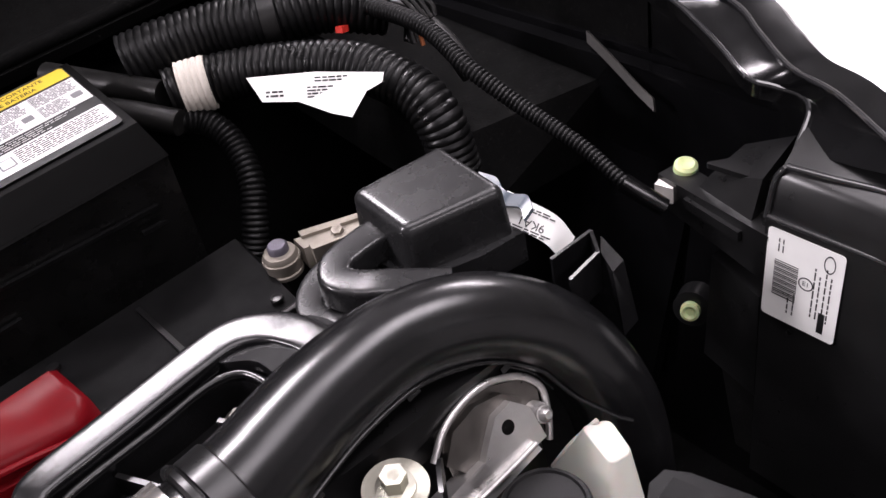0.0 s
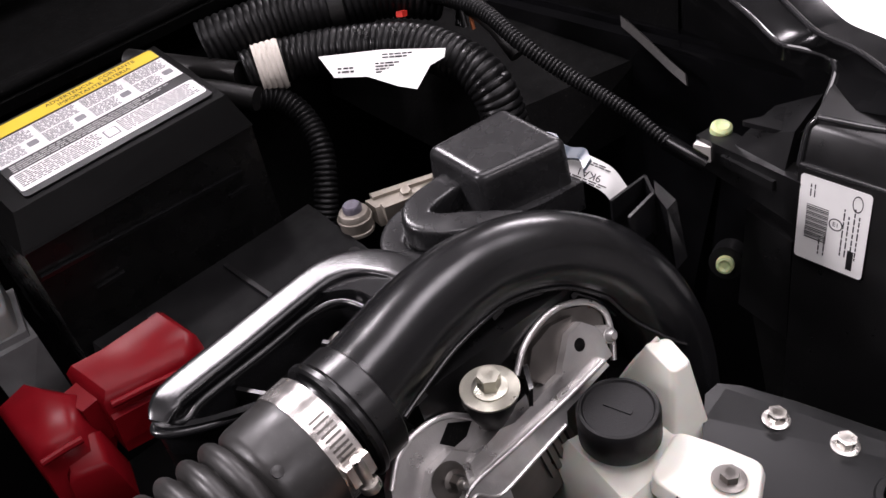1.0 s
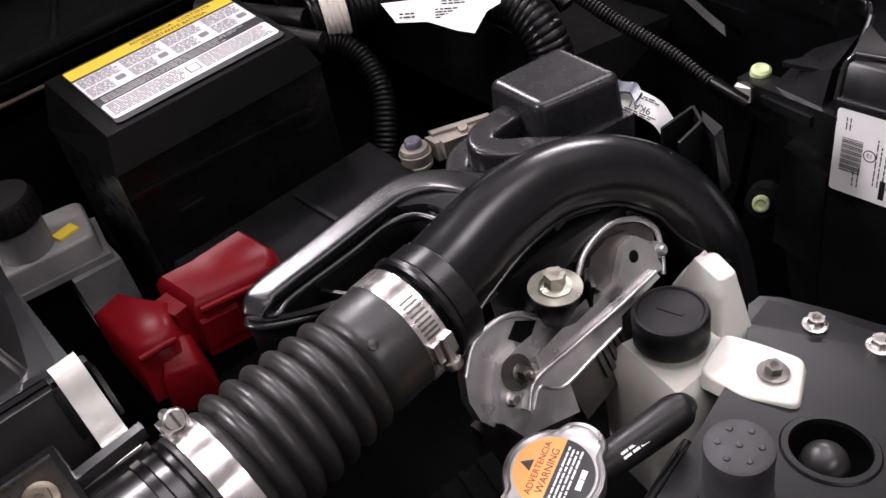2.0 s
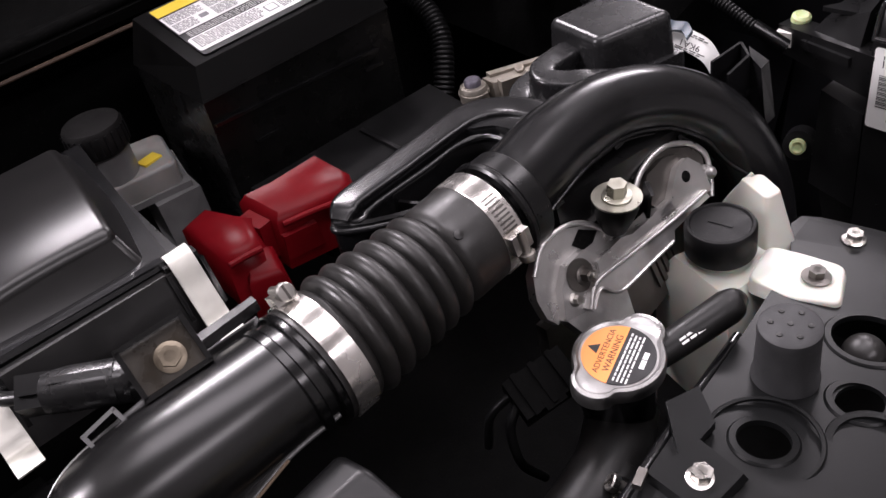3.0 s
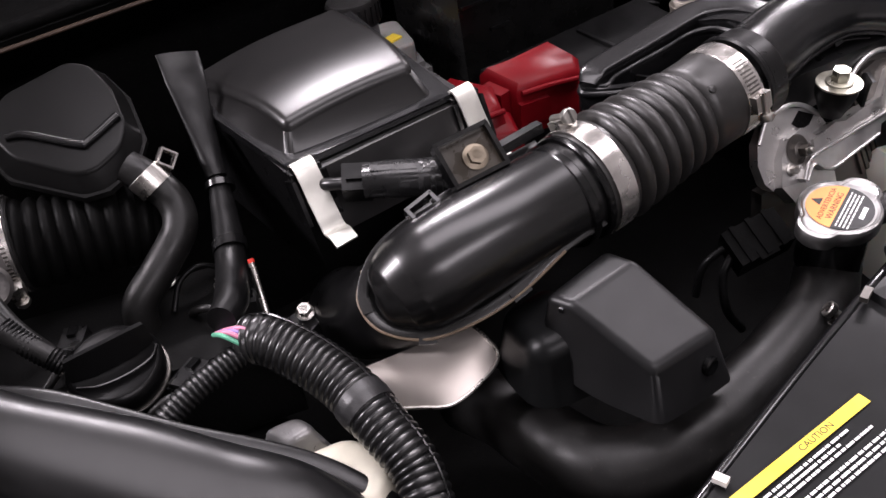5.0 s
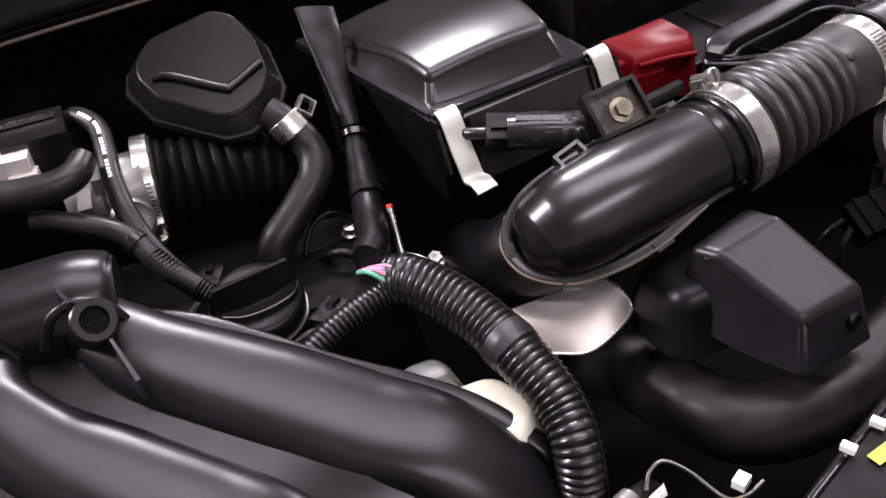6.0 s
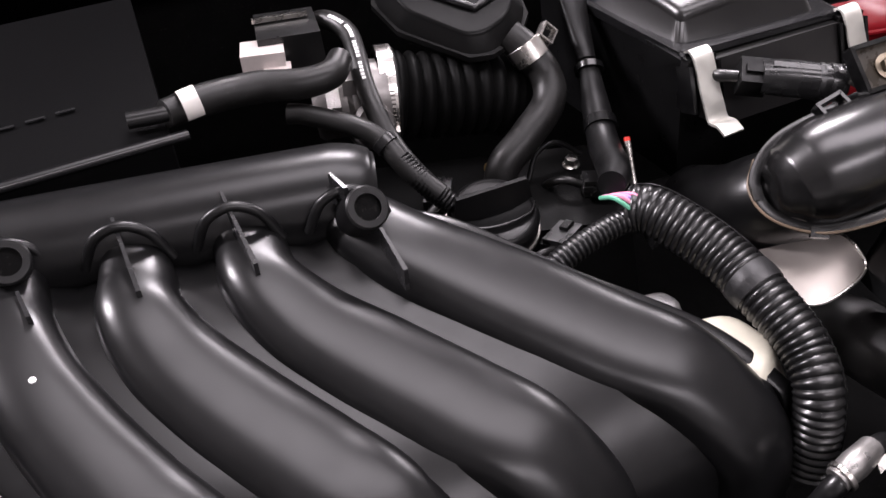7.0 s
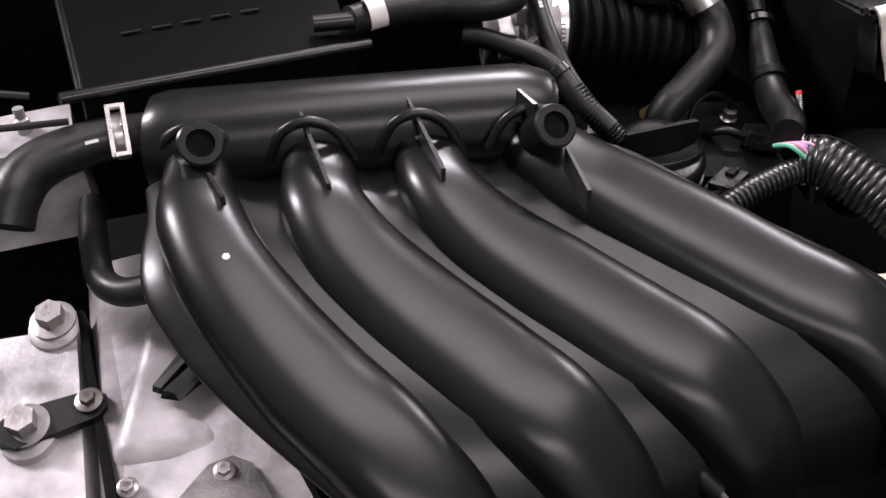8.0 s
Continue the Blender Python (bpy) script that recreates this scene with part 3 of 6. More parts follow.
for k in range(7):
    a = k * math.pi / 3
    rr = 0 if k == 6 else 11
    part("dot", lathe([(2.0, 46), (1.6, 47.2), (0.2, 47.6)], mk @ pose(rr * math.cos(a), rr * math.sin(a), 0), 10), grey_rubber, knob)

# ---- corrugated intake hose with its clamps ----
HA, HB = Vector((540, -75, 836)), Vector((692, -69, 846))
ax = (HB - HA).normalized()
hose = thing("intake_bellows", (616, -72, 800), "dusty black corrugated rubber intake hose", "intake hose")
prof, L = [], (HB - HA).length
prof = [(39.5, 0), (39.8, 22), (38.5, 24)]
x = 26.0
for k in range(6):
    r_ = 42.5 - 0.9 * k
    for j in range(8):
        w = math.sin(math.pi * j / 7)
        prof.append((r_ - 6.5 + 6.5 * w**0.6, x + 12.4 * j / 7))
    x += 13.4
prof += [(35.0, x + 2), (36.0, x + 6), (36.2, L - 15), (35.2, L - 14), (35.2, L), (33, L)]
part("bellows", lathe(prof, axis_m(HA, ax, (0, -0.6, 0.8)), 56), grey_rubber, hose)
part("pip", lathe([(3.4, 0), (3.2, 1.6), (0.2, 2.2)], axis_m(HA + ax * 112 + Vector((0, -0.62, 0.78)) * 35.5, (0, -0.62, 0.78)), 14), grey_rubber, hose)
worm_clamp(axis_m(HA + ax * 11, ax, (0, 0, 1)), 40.2, 16, -28)
worm_clamp(axis_m(HB - ax * 8, ax, (0, 0, 1)), 35.8, 17, 80)

# ---- shiny elbow between bellows and air box ----
elbow = thing("intake_elbow", (450, -80, 800), "glossy black plastic intake elbow with a seam and ribs", "intake elbow")
EL = [(548, -75, 836), (520, -76, 837), (480, -78, 838), (446, -77, 836), (420, -74, 831), (404, -71, 826), (391, -69, 822), (382, -68, 819), (378, -67, 818)]
part("pipe", tube(EL, [36, 36, 36, 36.5, 36.5, 34, 28, 17, 4], 48, 10, up=(0, 0.7, 0.7)), elbow_plastic, elbow)
part("lower_duct", tube([(470, -72, 812), (430, -64, 806), (404, -44, 794), (394, -16, 770), (390, 20, 750)], [27, 33, 34, 34, 34], 32, 8), black_plastic, elbow)
part("collar", ring(34, 40.5, 5, axis_m(HA + ax * -3, ax), 48, 1), gloss_plastic, elbow)
part("inner_collar", ring(34, 39, 7, axis_m(HA + ax * -16, ax), 48, 1), gloss_plastic, elbow)
SEAM = [(534, -42, 858), (480, -44, 858), (440, -45, 854), (406, -40, 842), (386, -44, 830), (374, -56, 818), (376, -76, 808), (394, -96, 804), (424, -108, 808), (458, -112, 815), (496, -110, 826), (534, -109, 828)]
part("seam_flange", tube(SEAM, 4.2, 14, 10, rb=1.5, up=(-0.2, -0.55, 0.8), power=3), elbow_plastic, elbow)
# brightly lit rim of the seam, put into a tan colour
part("seam_edge", tube([vec(p) + (vec(p) - Vector((min(max(p[0], 405), 530), -76, p[2]))).normalized() * 4.4 for p in SEAM[4:11]], 1.0, 8, 8), surf("lit_rim_tan", (0.12, 0.085, 0.055), 0.5), elbow, "seam edge coloured tan for its lit rim")
for q, w_ in ((7, 12), (9, 14), (5, 10)):
    part("seam_tab", box((w_, 7, 4), axis_m(vec(SEAM[q]) + Vector((-1, -3, -1)), (-0.2, -0.55, 0.8), vec(SEAM[q + 1]) - vec(SEAM[q - 1])), 1), elbow_plastic, elbow)
me_ = axis_m((430, -54, 864), (-0.1, -0.45, 0.88), (0.97, 0.1, 0.15))
part("clip_eye", [box(sz, me_ @ pose(px_, py_, 0), 0.8) for sz, px_, py_ in (((22, 2.5, 8), 0, 5), ((22, 2.5, 8), 0, -5), ((2.5, 11, 8), -10, 0), ((2.5, 11, 8), 10, 0))], gloss_plastic, elbow)
part("rail", hull([[(455, -52, 868), (535, -50, 872), (535, -40, 872), (455, -40, 868)], [(455, -50, 874), (535, -48, 878), (535, -42, 878), (455, -42, 874)]], 1.5), gloss_plastic, elbow)

# ---- air flow sensor ----
maf = thing("air_flow_sensor", (470, -40, 860), "black air flow sensor with a plug and a mounting bolt", "sensor")
mf = axis_m((475, -46, 878), (-0.12, -0.67, 0.73), (1, -0.08, 0.06))
olive = surf("brown_black_plastic", (0.026, 0.02, 0.013), 0.3, grain=200, bump=0.15, blotch=0.6)
part("plate", [box((39, 31, 5), mf, 1.5)], olive, maf, "olive brown sensor flange")
part("wall", [box((41, 3, 11), mf @ pose(0, 15.5, 2.5), 1), box((41, 3, 11), mf @ pose(0, -15.5, 2.5), 1), box((3, 31, 11), mf @ pose(19.5, 0, 2.5), 1), box((3, 31, 11), mf @ pose(-19.5, 0, 2.5), 1)], gloss_plastic, maf)
part("bolt", bolt_head(mf @ Vector((3, -2, 3)), mf.to_3x3() @ Vector((0, 0, 1)), 11, 6, 9), surf("dull_bolt", (0.2, 0.17, 0.13), 0.42, 1.0), maf)
msb = axis_m((440, -12, 862), (-0.2, -0.5, 0.84), (0.66, -0.68, 0.28))
sensor_grey = surf("dusty_sensor_plastic", (0.011, 0.011, 0.0114), 0.27, spec=0.5, bump=0.08, blotch=0.25)
part("sensor_body", tube([msb @ Vector((-26, 0, 0)), msb @ Vector((-10, 0, 1)), msb @ Vector((10, 0, 1)), msb @ Vector((28, 0, 0))], [11, 12, 12, 12.5], 32, 6, power=2.8), sensor_grey, maf)
part("sensor_ridge", [box((34, 4, 4), msb @ pose(-4, 3, 12), 1.5, 3)], sensor_grey, maf)
for rx_ in (29, 21, 13):
    part("sensor_rib", lathe([(11, -2), (13.6, -1.6), (13.6, 1.6), (11, 2)], axis_m(msb @ Vector((rx_, 0, 0.5)), msb.to_3x3() @ Vector((1, 0, 0))), 28), sensor_grey, maf)
part("plug", [box((20, 20, 20), msb @ pose(-31, 1, -3), 5, 3), box((14, 6, 4), msb @ pose(-31, 1, 8), 1.5)], loom_dark, maf)
part("plug_wire", tube([msb @ Vector(p) for p in ((-40, 1, -4), (-54, 4, -10), (-66, 14, -26), (-70, 24, -50))], 4.5, 12), loom_gloss, maf)

# ---- air filter box ----
airbox = thing("air_filter_box", (455, 140, 800), "black plastic air filter box with a satin lid", "air filter box")


def lid_top(x, y):
    """The crown of the lid: it climbs from the front and levels out behind."""
    v = max(0.0, y - 66)
    w = min(v, 70.0)
    return 898 + 0.27 * w - 0.27 * w * w / 88 - 0.16 * (v - w) - 0.0011 * max(0.0, 480 - x) ** 2


part("lid", cap_block([(396, 68), (504, 63), (528, 234), (382, 234)], lid_top, 7, 868, 15, 48), lid_plastic, airbox, sharp=60)
part("lid_rim", hull([[(382, 49, z_), (524, 46, z_), (546, 244, z_), (364, 244, z_)] for z_ in (866, 873)], 1.5), satin_plastic, airbox)
# flange given the glint material for its bright edge line
part("front_flange", box((150, 6, 5), pose(456, 42, 873.5, 0, 0, -1), 1.8, 3), edge_glint, airbox)
part("front_face", hull([[(398, 12, 826), (522, 14, 826), (528, 30, 826), (392, 30, 826)], [(396, 31, 870), (524, 32, 870), (526, 38, 870), (394, 38, 870)]], 1.5), lid_plastic, airbox)
part("tray", hull([[(392, 48, 760), (528, 48, 760), (540, 235, 760), (380, 235, 760)], [(380, 40, 870), (532, 42, 870), (540, 238, 868), (374, 238, 868)]], 6, 3), black_plastic, airbox)
for cx in (390, 526):
    latch = part("latch", [strip([(cx, 44, 874), (cx, 38, 878), (cx, 31, 874), (cx, 22, 858), (cx, 13, 844), (cx, 7, 836), (cx, -2, 837), (cx, -11, 834)], 17, 1.8, (1, 0.05, 0.02))], surf("worn_tin_latch", (0.66, 0.65, 0.6), 0.42, 0.85, bump=0.15, blotch=0.2), airbox, "pale metal spring latch")
    part("hinge", [box((24, 8, 40), pose(cx, 36, 854), 2), box((3, 16, 34), pose(cx - 12, 30, 852, -20, 0, 0), 1), box((3, 16, 34), pose(cx + 12, 30, 852, -20, 0, 0), 1)], gloss_plastic, airbox)

# ---- lower resonator ----
reso = thing("intake_resonator", (520, -160, 740), "dark grey moulded plastic resonator box", "resonator")
reso_skin = surf("smooth_grey_plastic", (0.011, 0.011, 0.0115), 0.36, spec=0.27, bump=0.04, rvar=0.03)


def reso_top(x, y):
    return 826 + 0.4 * min(0.0, y + 152) - 0.16 * max(0.0, y + 152) + 0.07 * (x - 523)


part("shell", cap_block([(480, -212), (532, -215), (520, -126), (462, -132)], reso_top, 6, 762, 10, 40), reso_skin, reso, sharp=60)
part("side_duct", cap_block([(440, -150), (486, -160), (492, -100), (446, -96)], lambda x, y: 796 + 0.12 * (x - 470), 14, 748, 8, 24), panel_grey, reso, sharp=60)
part("lip", box((5, 3, 3), pose(466, -146, 815, 0, 0, 20), 1.2), satin_plastic, reso)
part("screw", [lathe([(6.5, -2), (6.5, 1), (5, 1.8), (2.4, 0.6), (0.2, 0.6)], axis_m((520, -219, 782), (0.12, -0.99, 0.1)), 18)], gloss_plastic, reso)

# ---- radiator hose ----
rhose = thing("radiator_hose", (560, -215, 700), "thick black rubber radiator hose", "hose")
part("hose", tube([(700, -170, 728), (660, -194, 728), (620, -206, 728), (567, -214, 722), (519, -216, 716), (480, -206, 708), (455, -182, 704), (446, -137, 700), (446, -95, 690), (446, -40, 660)], [24, 24, 25, 27, 28, 28, 28, 28, 28, 28], 28), rubber, rhose)
part("collar", ring(23.5, 26, 12, axis_m((646, -202, 725), (-0.8, -0.55, -0.08)), 32, 1), rubber, rhose)
worm_clamp(axis_m((632, -208, 724), (-0.8, -0.55, -0.08)), 24.5, 10, 60, label="dull steel clamp on the radiator hose")

# ---- moulded intake snorkel ----
snorkel = thing("intake_snorkel", (830, -50, 760), "satin black plastic intake snorkel arching over to the headlamp", "intake snorkel")
sn_path = [(690, -69, 846), (735, -58, 848), (785, -48, 850), (838, -46, 847), (884, -58, 835), (918, -78, 810), (936, -98, 770), (944, -110, 712), (946, -115, 620)]
part("pipe", tube(sn_path, [32, 30, 29, 28, 28, 28, 29, 30, 30], 40, 10, rb=[32, 29, 28, 27, 27, 27, 28, 29, 30], up=(0, 0.3, 1)), satin_plastic, snorkel)
SR, SRB = [32, 30, 29, 28, 28, 28, 29, 30, 30], [32, 29, 28, 27, 27, 27, 28, 29, 30]
part("seam_rib", tube(on_tube(sn_path, SR, 318, 0.5, 8, SRB, (0, 0.3, 1), 0.1, 0.8), 1.6, 8, 1), satin_plastic, snorkel)
for p in on_tube(sn_path, SR, 306, 1.0, 8, SRB, (0, 0.3, 1), 0.15, 0.7)[::13]:
    part("seam_tab", box((9, 4, 3), axis_m(p, (0, -0.8, 0.4), (1, 0.2, 0)), 0.8), satin_plastic, snorkel)
part("seam_line", tube(on_tube(sn_path, SR, 300, 0.4, 8, SRB, (0, 0.3, 1), 0.06, 0.7), 1.2, 8, 1), satin_plastic, snorkel)
part("collar", [ring(30, 38, 6, axis_m(HB + ax * 9, ax), 48, 1.5), ring(30, 36, 16, axis_m(HB + ax * 20, ax), 48, 1)], black_plastic, snorkel)
part("under_web", hull([[(745, -85, 800), (880, -80, 790), (880, -60, 790), (745, -55, 800)], [(745, -80, 832), (890, -80, 820), (890, -55, 820), (745, -50, 832)]], 3), black_plastic, snorkel)
def wall_strip(a, b, drop, th=2.2):
    a, b = vec(a), vec(b)
    side = (b - a).cross(Vector((0, 0, 1))).normalized() * th / 2
    return hull([[a - side - Vector((0, 0, drop)), b - side - Vector((0, 0, drop)), b + side - Vector((0, 0, drop)), a + side - Vector((0, 0, drop))], [a - side, b - side, b + side, a + side]], 0.6, 2)


part("hook", [wall_strip((944, -62, 840), (974, -68, 845), 36), wall_strip((974, -68, 845), (964, -82, 842), 36), wall_strip((964, -82, 842), (940, -80, 836), 30)], satin_plastic, snorkel)
part("hook_post", hull([[(964, -80, 790), (978, -72, 790), (976, -100, 786), (960, -102, 786)], [(966, -82, 840), (976, -74, 842), (970, -96, 838), (960, -96, 836)]], 4, 3), satin_plastic, snorkel)

# ---- satin resonator tray under the snorkel ----
tray = thing("battery_duct", (740, 20, 800), "satin black plastic duct with an open slot", "air duct")
def loop_frame(outer, inner, z0, z1, crown=0.0):
    """A rounded picture-frame tray: outer and inner outlines of like count."""
    n = len(outer)
    mid = [((a[0] + b[0]) / 2, (a[1] + b[1]) / 2) for a, b in zip(outer, inner)]
    rows = [[Vector((x, y, z0)) for x, y in outer], [Vector((x, y, z1)) for x, y in outer], [Vector((x, y, z1 + crown)) for x, y in mid], [Vector((x, y, z1)) for x, y in inner], [Vector((x, y, z0)) for x, y in inner]]
    return loft(rows, loop=True)


def smooth_loop(pts, per=6):
    n, out = len(pts), []
    for i in range(n):
        a, b, c, d = (Vector((*pts[(i + k) % n], 0)) for k in (-1, 0, 1, 2))
        for k in range(per):
            t = k / per
            p = 0.5 * (2 * b + (c - a) * t + (2 * a - 5 * b + 4 * c - d) * t * t + (3 * b - a - 3 * c + d) * t**3)
            out.append((p.x, p.y))
    return out


o2 = smooth_loop([(634, 26), (644, 36), (719, 41), (773, 47), (800, 36), (824, 10), (828, -20), (800, -50), (745, -44), (690, -18), (648, 8)])
i2 = smooth_loop([(652, 14), (664, 19), (715, 20), (748, 22), (764, 14), (770, -4), (768, -22), (756, -34), (738, -34), (700, -16), (660, 4)])
part("pan", loop_frame(o2, i2, 812, 836, 2), satin_plastic, tray)
part("floor_pan", slab(o2, 792, 812), black_plastic, tray)
part("raised_bar", tube([(636, 23, 838), (644, 27, 841), (656, 31, 842), (700, 34, 843), (750, 37, 845), (776, 36, 846), (794, 24, 846), (804, 4, 846), (810, -24, 844)], [7, 10.5, 11, 11.5, 11.5, 12, 12, 12, 11], 40, 8, rb=[4, 6, 6.5, 6.5, 6.5, 6.5, 6.5, 6.5, 6], up=(0, -0.1, 1), power=5), satin_plastic, tray)
part("slot_lip", tube([(640, 22, 836), (648, 13, 837), (664, 18, 838), (715, 20, 839), (748, 22, 840), (766, 14, 841), (772, -6, 841), (770, -24, 840)], 2.6, 10), satin_plastic, tray)
part("nose_lip", tube([(660, 40, 832), (640, 34, 832), (632, 26, 832), (640, 14, 832), (662, 0, 831), (700, -18, 831), (745, -42, 830)], 3, 10), satin_plastic, tray)
for a in ((690, 4), (748, -8)):
    part("rib", box((3, 30, 16), pose(a[0], a[1], 822, 0, 0, 25), 1), black_plastic, tray)
def end_z(x, y):
    return 847.5 - 0.09 * (y - 20)


end_poly = [(p.x, p.y) for p in filleted([Vector((758, 27, 0)), Vector((762, 51, 0)), Vector((778, 52, 0)), Vector((800, 40, 0)), Vector((820, 8, 0)), Vector((826, -30, 0)), Vector((776, -34, 0)), Vector((776, 8, 0))], 9, 5)]
part("end_plate", soften(loft([[Vector((x, y, 820)) for x, y in end_poly], [Vector((x, y, end_z(x, y))) for x, y in end_poly]]), 2, 3), satin_plastic, tray)
part("screw", bolt_head((752, 2, 822), (0, -0.2, 1), 10, 6, 9), dark_steel_and_shade, tray)

canister = thing("relay_cover", (920, 25, 800), "grey satin plastic box cover with a tapered roof", "cover box")
part("cover", cap_block([(889, 4), (956, -18), (962, 50), (893, 63)], lambda x, y: 869 + 0.05 * (x - 925) + 0.05 * (y - 20), 7, 830, 2.5, 34), grey_plastic, canister, sharp=60)
part("skirt", hull([[(884, 70, z_), (968, 56, z_), (964, -4, z_), (960, -24, z_), (926, -18, z_), (883, -2, z_)] for z_ in (808, 832)], 2), grey_plastic, canister)
# bluish reflection on the flange edge, put into the tab's colour
part("rear_tab", [strip([(965, 22, 852), (967, 8, 852), (962, -2, 851), (962, -10, 850), (968, -18, 848), (962, -28, 846)], 10, 3, (0.9, 0.1, 0.3))], surf("bluish_reflection_plastic", (0.08, 0.1, 0.125), 0.3), canister, "wavy edge tab coloured for a bluish reflection")
armp = thing("duct_elbow", (855, 15, 810), "satin grey plastic duct elbow with a flanged base", "air duct")
part("channel", tube([(902, 37, 843), (878, 38, 843), (856, 35, 843), (847, 24, 842), (852, 10, 841), (866, -5, 840), (892, -28, 834)], 11, 40, 8, rb=11, up=(0, -0.12, 1), power=6), grey_plastic, armp)
part("base_flange", tube([(884, 60, 829), (852, 56, 829), (833, 42, 829), (828, 22, 829), (838, 4, 829), (864, -20, 828)], 9, 20, 8, rb=2.4, up=(0, -0.12, 1), power=4), grey_plastic, armp)
part("foot", hull([[(822, 44, 806), (880, 66, 806), (900, -20, 806), (826, -14, 806)], [(830, 40, 828), (876, 58, 828), (894, -16, 828), (834, -8, 828)]], 4), grey_plastic, armp)
tag = thing("parts_tag", (970, -30, 835), "curled white printed parts label", "label")
mt = axis_m((970, -26, 832), (-0.3, -0.6, 0.74), (0.36, -0.9, -0.22))
part("paper", strip([mt @ Vector((-26, 4, -2)), mt @ Vector((-10, 2, 2)), mt @ Vector((10, 0, 1)), mt @ Vector((26, -6, -8))], 20, 0.4, mt.to_3x3() @ Vector((0, 1, 0))), white_label, tag)
lettering("9KA1", 8, mt @ pose(-4, -2, 2.2, 0, 0, 180), ink, tag, 0.5)
bars(mt @ pose(0, 0, 2.4), -22, 14, [7.5, 5.8, -6.5, -8.2], ink, tag, 0.9, 0.2, 0.4, 2)

# ---- battery ----
battery = thing("battery", (745, 285, 780), "black car battery with printed warning labels on top", "battery")
battery_black = surf("battery_case_black", (0.003, 0.003, 0.003), 0.42, spec=0.06, bump=0.02, rvar=0.02)
BX0, BX1, BY0, BY1, BZ = 648, 842, 222, 350, 893
part("case", hull([[(BX0, BY0, 740), (BX1, BY0, 740), (BX1, BY1, 740), (BX0, BY1, 740)], [(BX0 - 2, BY0 - 2, 868), (BX1 + 2, BY0 - 2, 868), (BX1 + 2, BY1, 868), (BX0 - 2, BY1, 868)]], 4, 3), surf("battery_side_black", (0.004, 0.004, 0.004), 0.3, spec=0.25, bump=0.03), battery)
part("lid", hull([[(BX0 - 3, BY0 - 3, 866), (BX1 + 3, BY0 - 3, 866), (BX1 + 3, BY1 + 2, 866), (BX0 - 3, BY1 + 2, 866)], [(BX0 + 8, BY0 + 12, BZ - 1.5), (BX1 - 4, BY0 + 12, BZ), (BX1 - 4, BY1 - 12, BZ + 18.5), (BX0 + 8, BY1 - 12, BZ + 17)]], 3, 3), battery_black, battery)
part("ledge", [box((174, 4, 3), pose(735, BY0 - 5, 840, 0, 3, 0), 1), box((20, 4, 3), pose(812, BY0 - 7, 822, 0, 3, 0), 1), box((24, 4, 3), pose(690, BY0 - 5, 812), 1)], gloss_plastic, battery)
mlab = axis_m((750.5, 287.4, 903.2), (-0.01, -0.178, 0.984), (1, 0.0, 0.01)) @ Matrix.Diagonal((1.066, 0.925, 1, 1))
lab = part("label_sheet", slab(round_rect(152, 104, 4), 0, 0.4, mlab), ink, battery, "black printed label sheet")
part("yellow_band", slab([(-75, 33), (75, 33), (75, 47), (73, 49), (-75, 49)], 0.4, 0.7, mlab), yellow_label, lab)
part("white_field", slab([(-75, -6), (75, -6), (75, 30), (-75, 30)], 0.4, 0.7, mlab), battery_white, lab)
part("lower_field", slab(round_rect(150, 25, 3, cx=0, cy=-32), 0.4, 0.7, mlab), battery_white, lab)
lettering("ADVERTENCIA   CORTANTE", 6, mlab @ pose(20, 44, 0.6), ink, battery)
lettering("IMPORTANTE BATERIA", 6, mlab @ pose(20, 37.2, 0.6), ink, battery)
for k, (xa, xb) in enumerate(((-73, -40), (-36, -2), (2, 36), (40, 73))):
    bars(mlab @ pose(0, 0, 0.5), xa, xb, [28 - 1.9 * j for j in range(8)], grey_ink, battery, 1.1, 0.1, 0.35, 20 + k)
    bars(mlab @ pose(0, 0, 0.5), xa, xb - 12, [11 - 1.9 * j for j in range(8)], grey_ink, battery, 1.1, 0.1, 0.35, 30 + k)
    part("picture_block", slab(round_rect(8, 7, 1.5, cx=xb - 5, cy=6), 0, 0.3, mlab @ pose(0, 0, 0.6)), grey_ink, battery)
bars(mlab @ pose(0, 0, 0.3), -70, 70, [-9, -11.5, -14, -16.5], white_ink, battery, 0.6, 0.3, 0.3, 51)
for k, (xa, xb) in enumerate(((-72, -8), (8, 72))):
    bars(mlab @ pose(0, 0, 0.5), xa, xb, [-22.5 - 2.4 * j for j in range(8)], ink, battery, 1.1, 0.1, 0.35, 40 + k)
part("pictogram", slab(round_rect(11, 12, 1, cx=0, cy=-32), 0, 0.2, mlab @ pose(0, 0, 0.7)), grey_ink, battery)
part("pictogram", slab(round_rect(8.5, 9.5, 1, cx=0, cy=-32), 0, 0.2, mlab @ pose(0, 0, 0.95)), battery_white, battery)
tray2 = thing("battery_tray", (770, 170, 770), "black plastic battery tray", "tray")
part("plate", hull([[(660, 100, 750), (862, 96, 750), (880, 210, 750), (650, 214, 750)], [(665, 104, 778), (852, 100, 780), (862, 204, 782), (655, 208, 780)]], 4, 3), surf("tray_plastic", (0.0035, 0.0035, 0.0037), 0.55, spec=0.1, bump=0.2), tray2)
part("front_lip", tube([(662, 103, 780), (760, 100, 782), (855, 98, 782)], 3, 10), black_plastic, tray2)
for q in ((690, 120, 781), (842, 115, 783), (700, 190, 782)):
    part("rivet", lathe([(5, 0), (4.5, 2), (0.2, 2.6)], pose(*q), 14), black_plastic, tray2)
part("groove_rib", box((4, 90, 5), pose(770, 150, 781), 1.5), black_plastic, tray2)

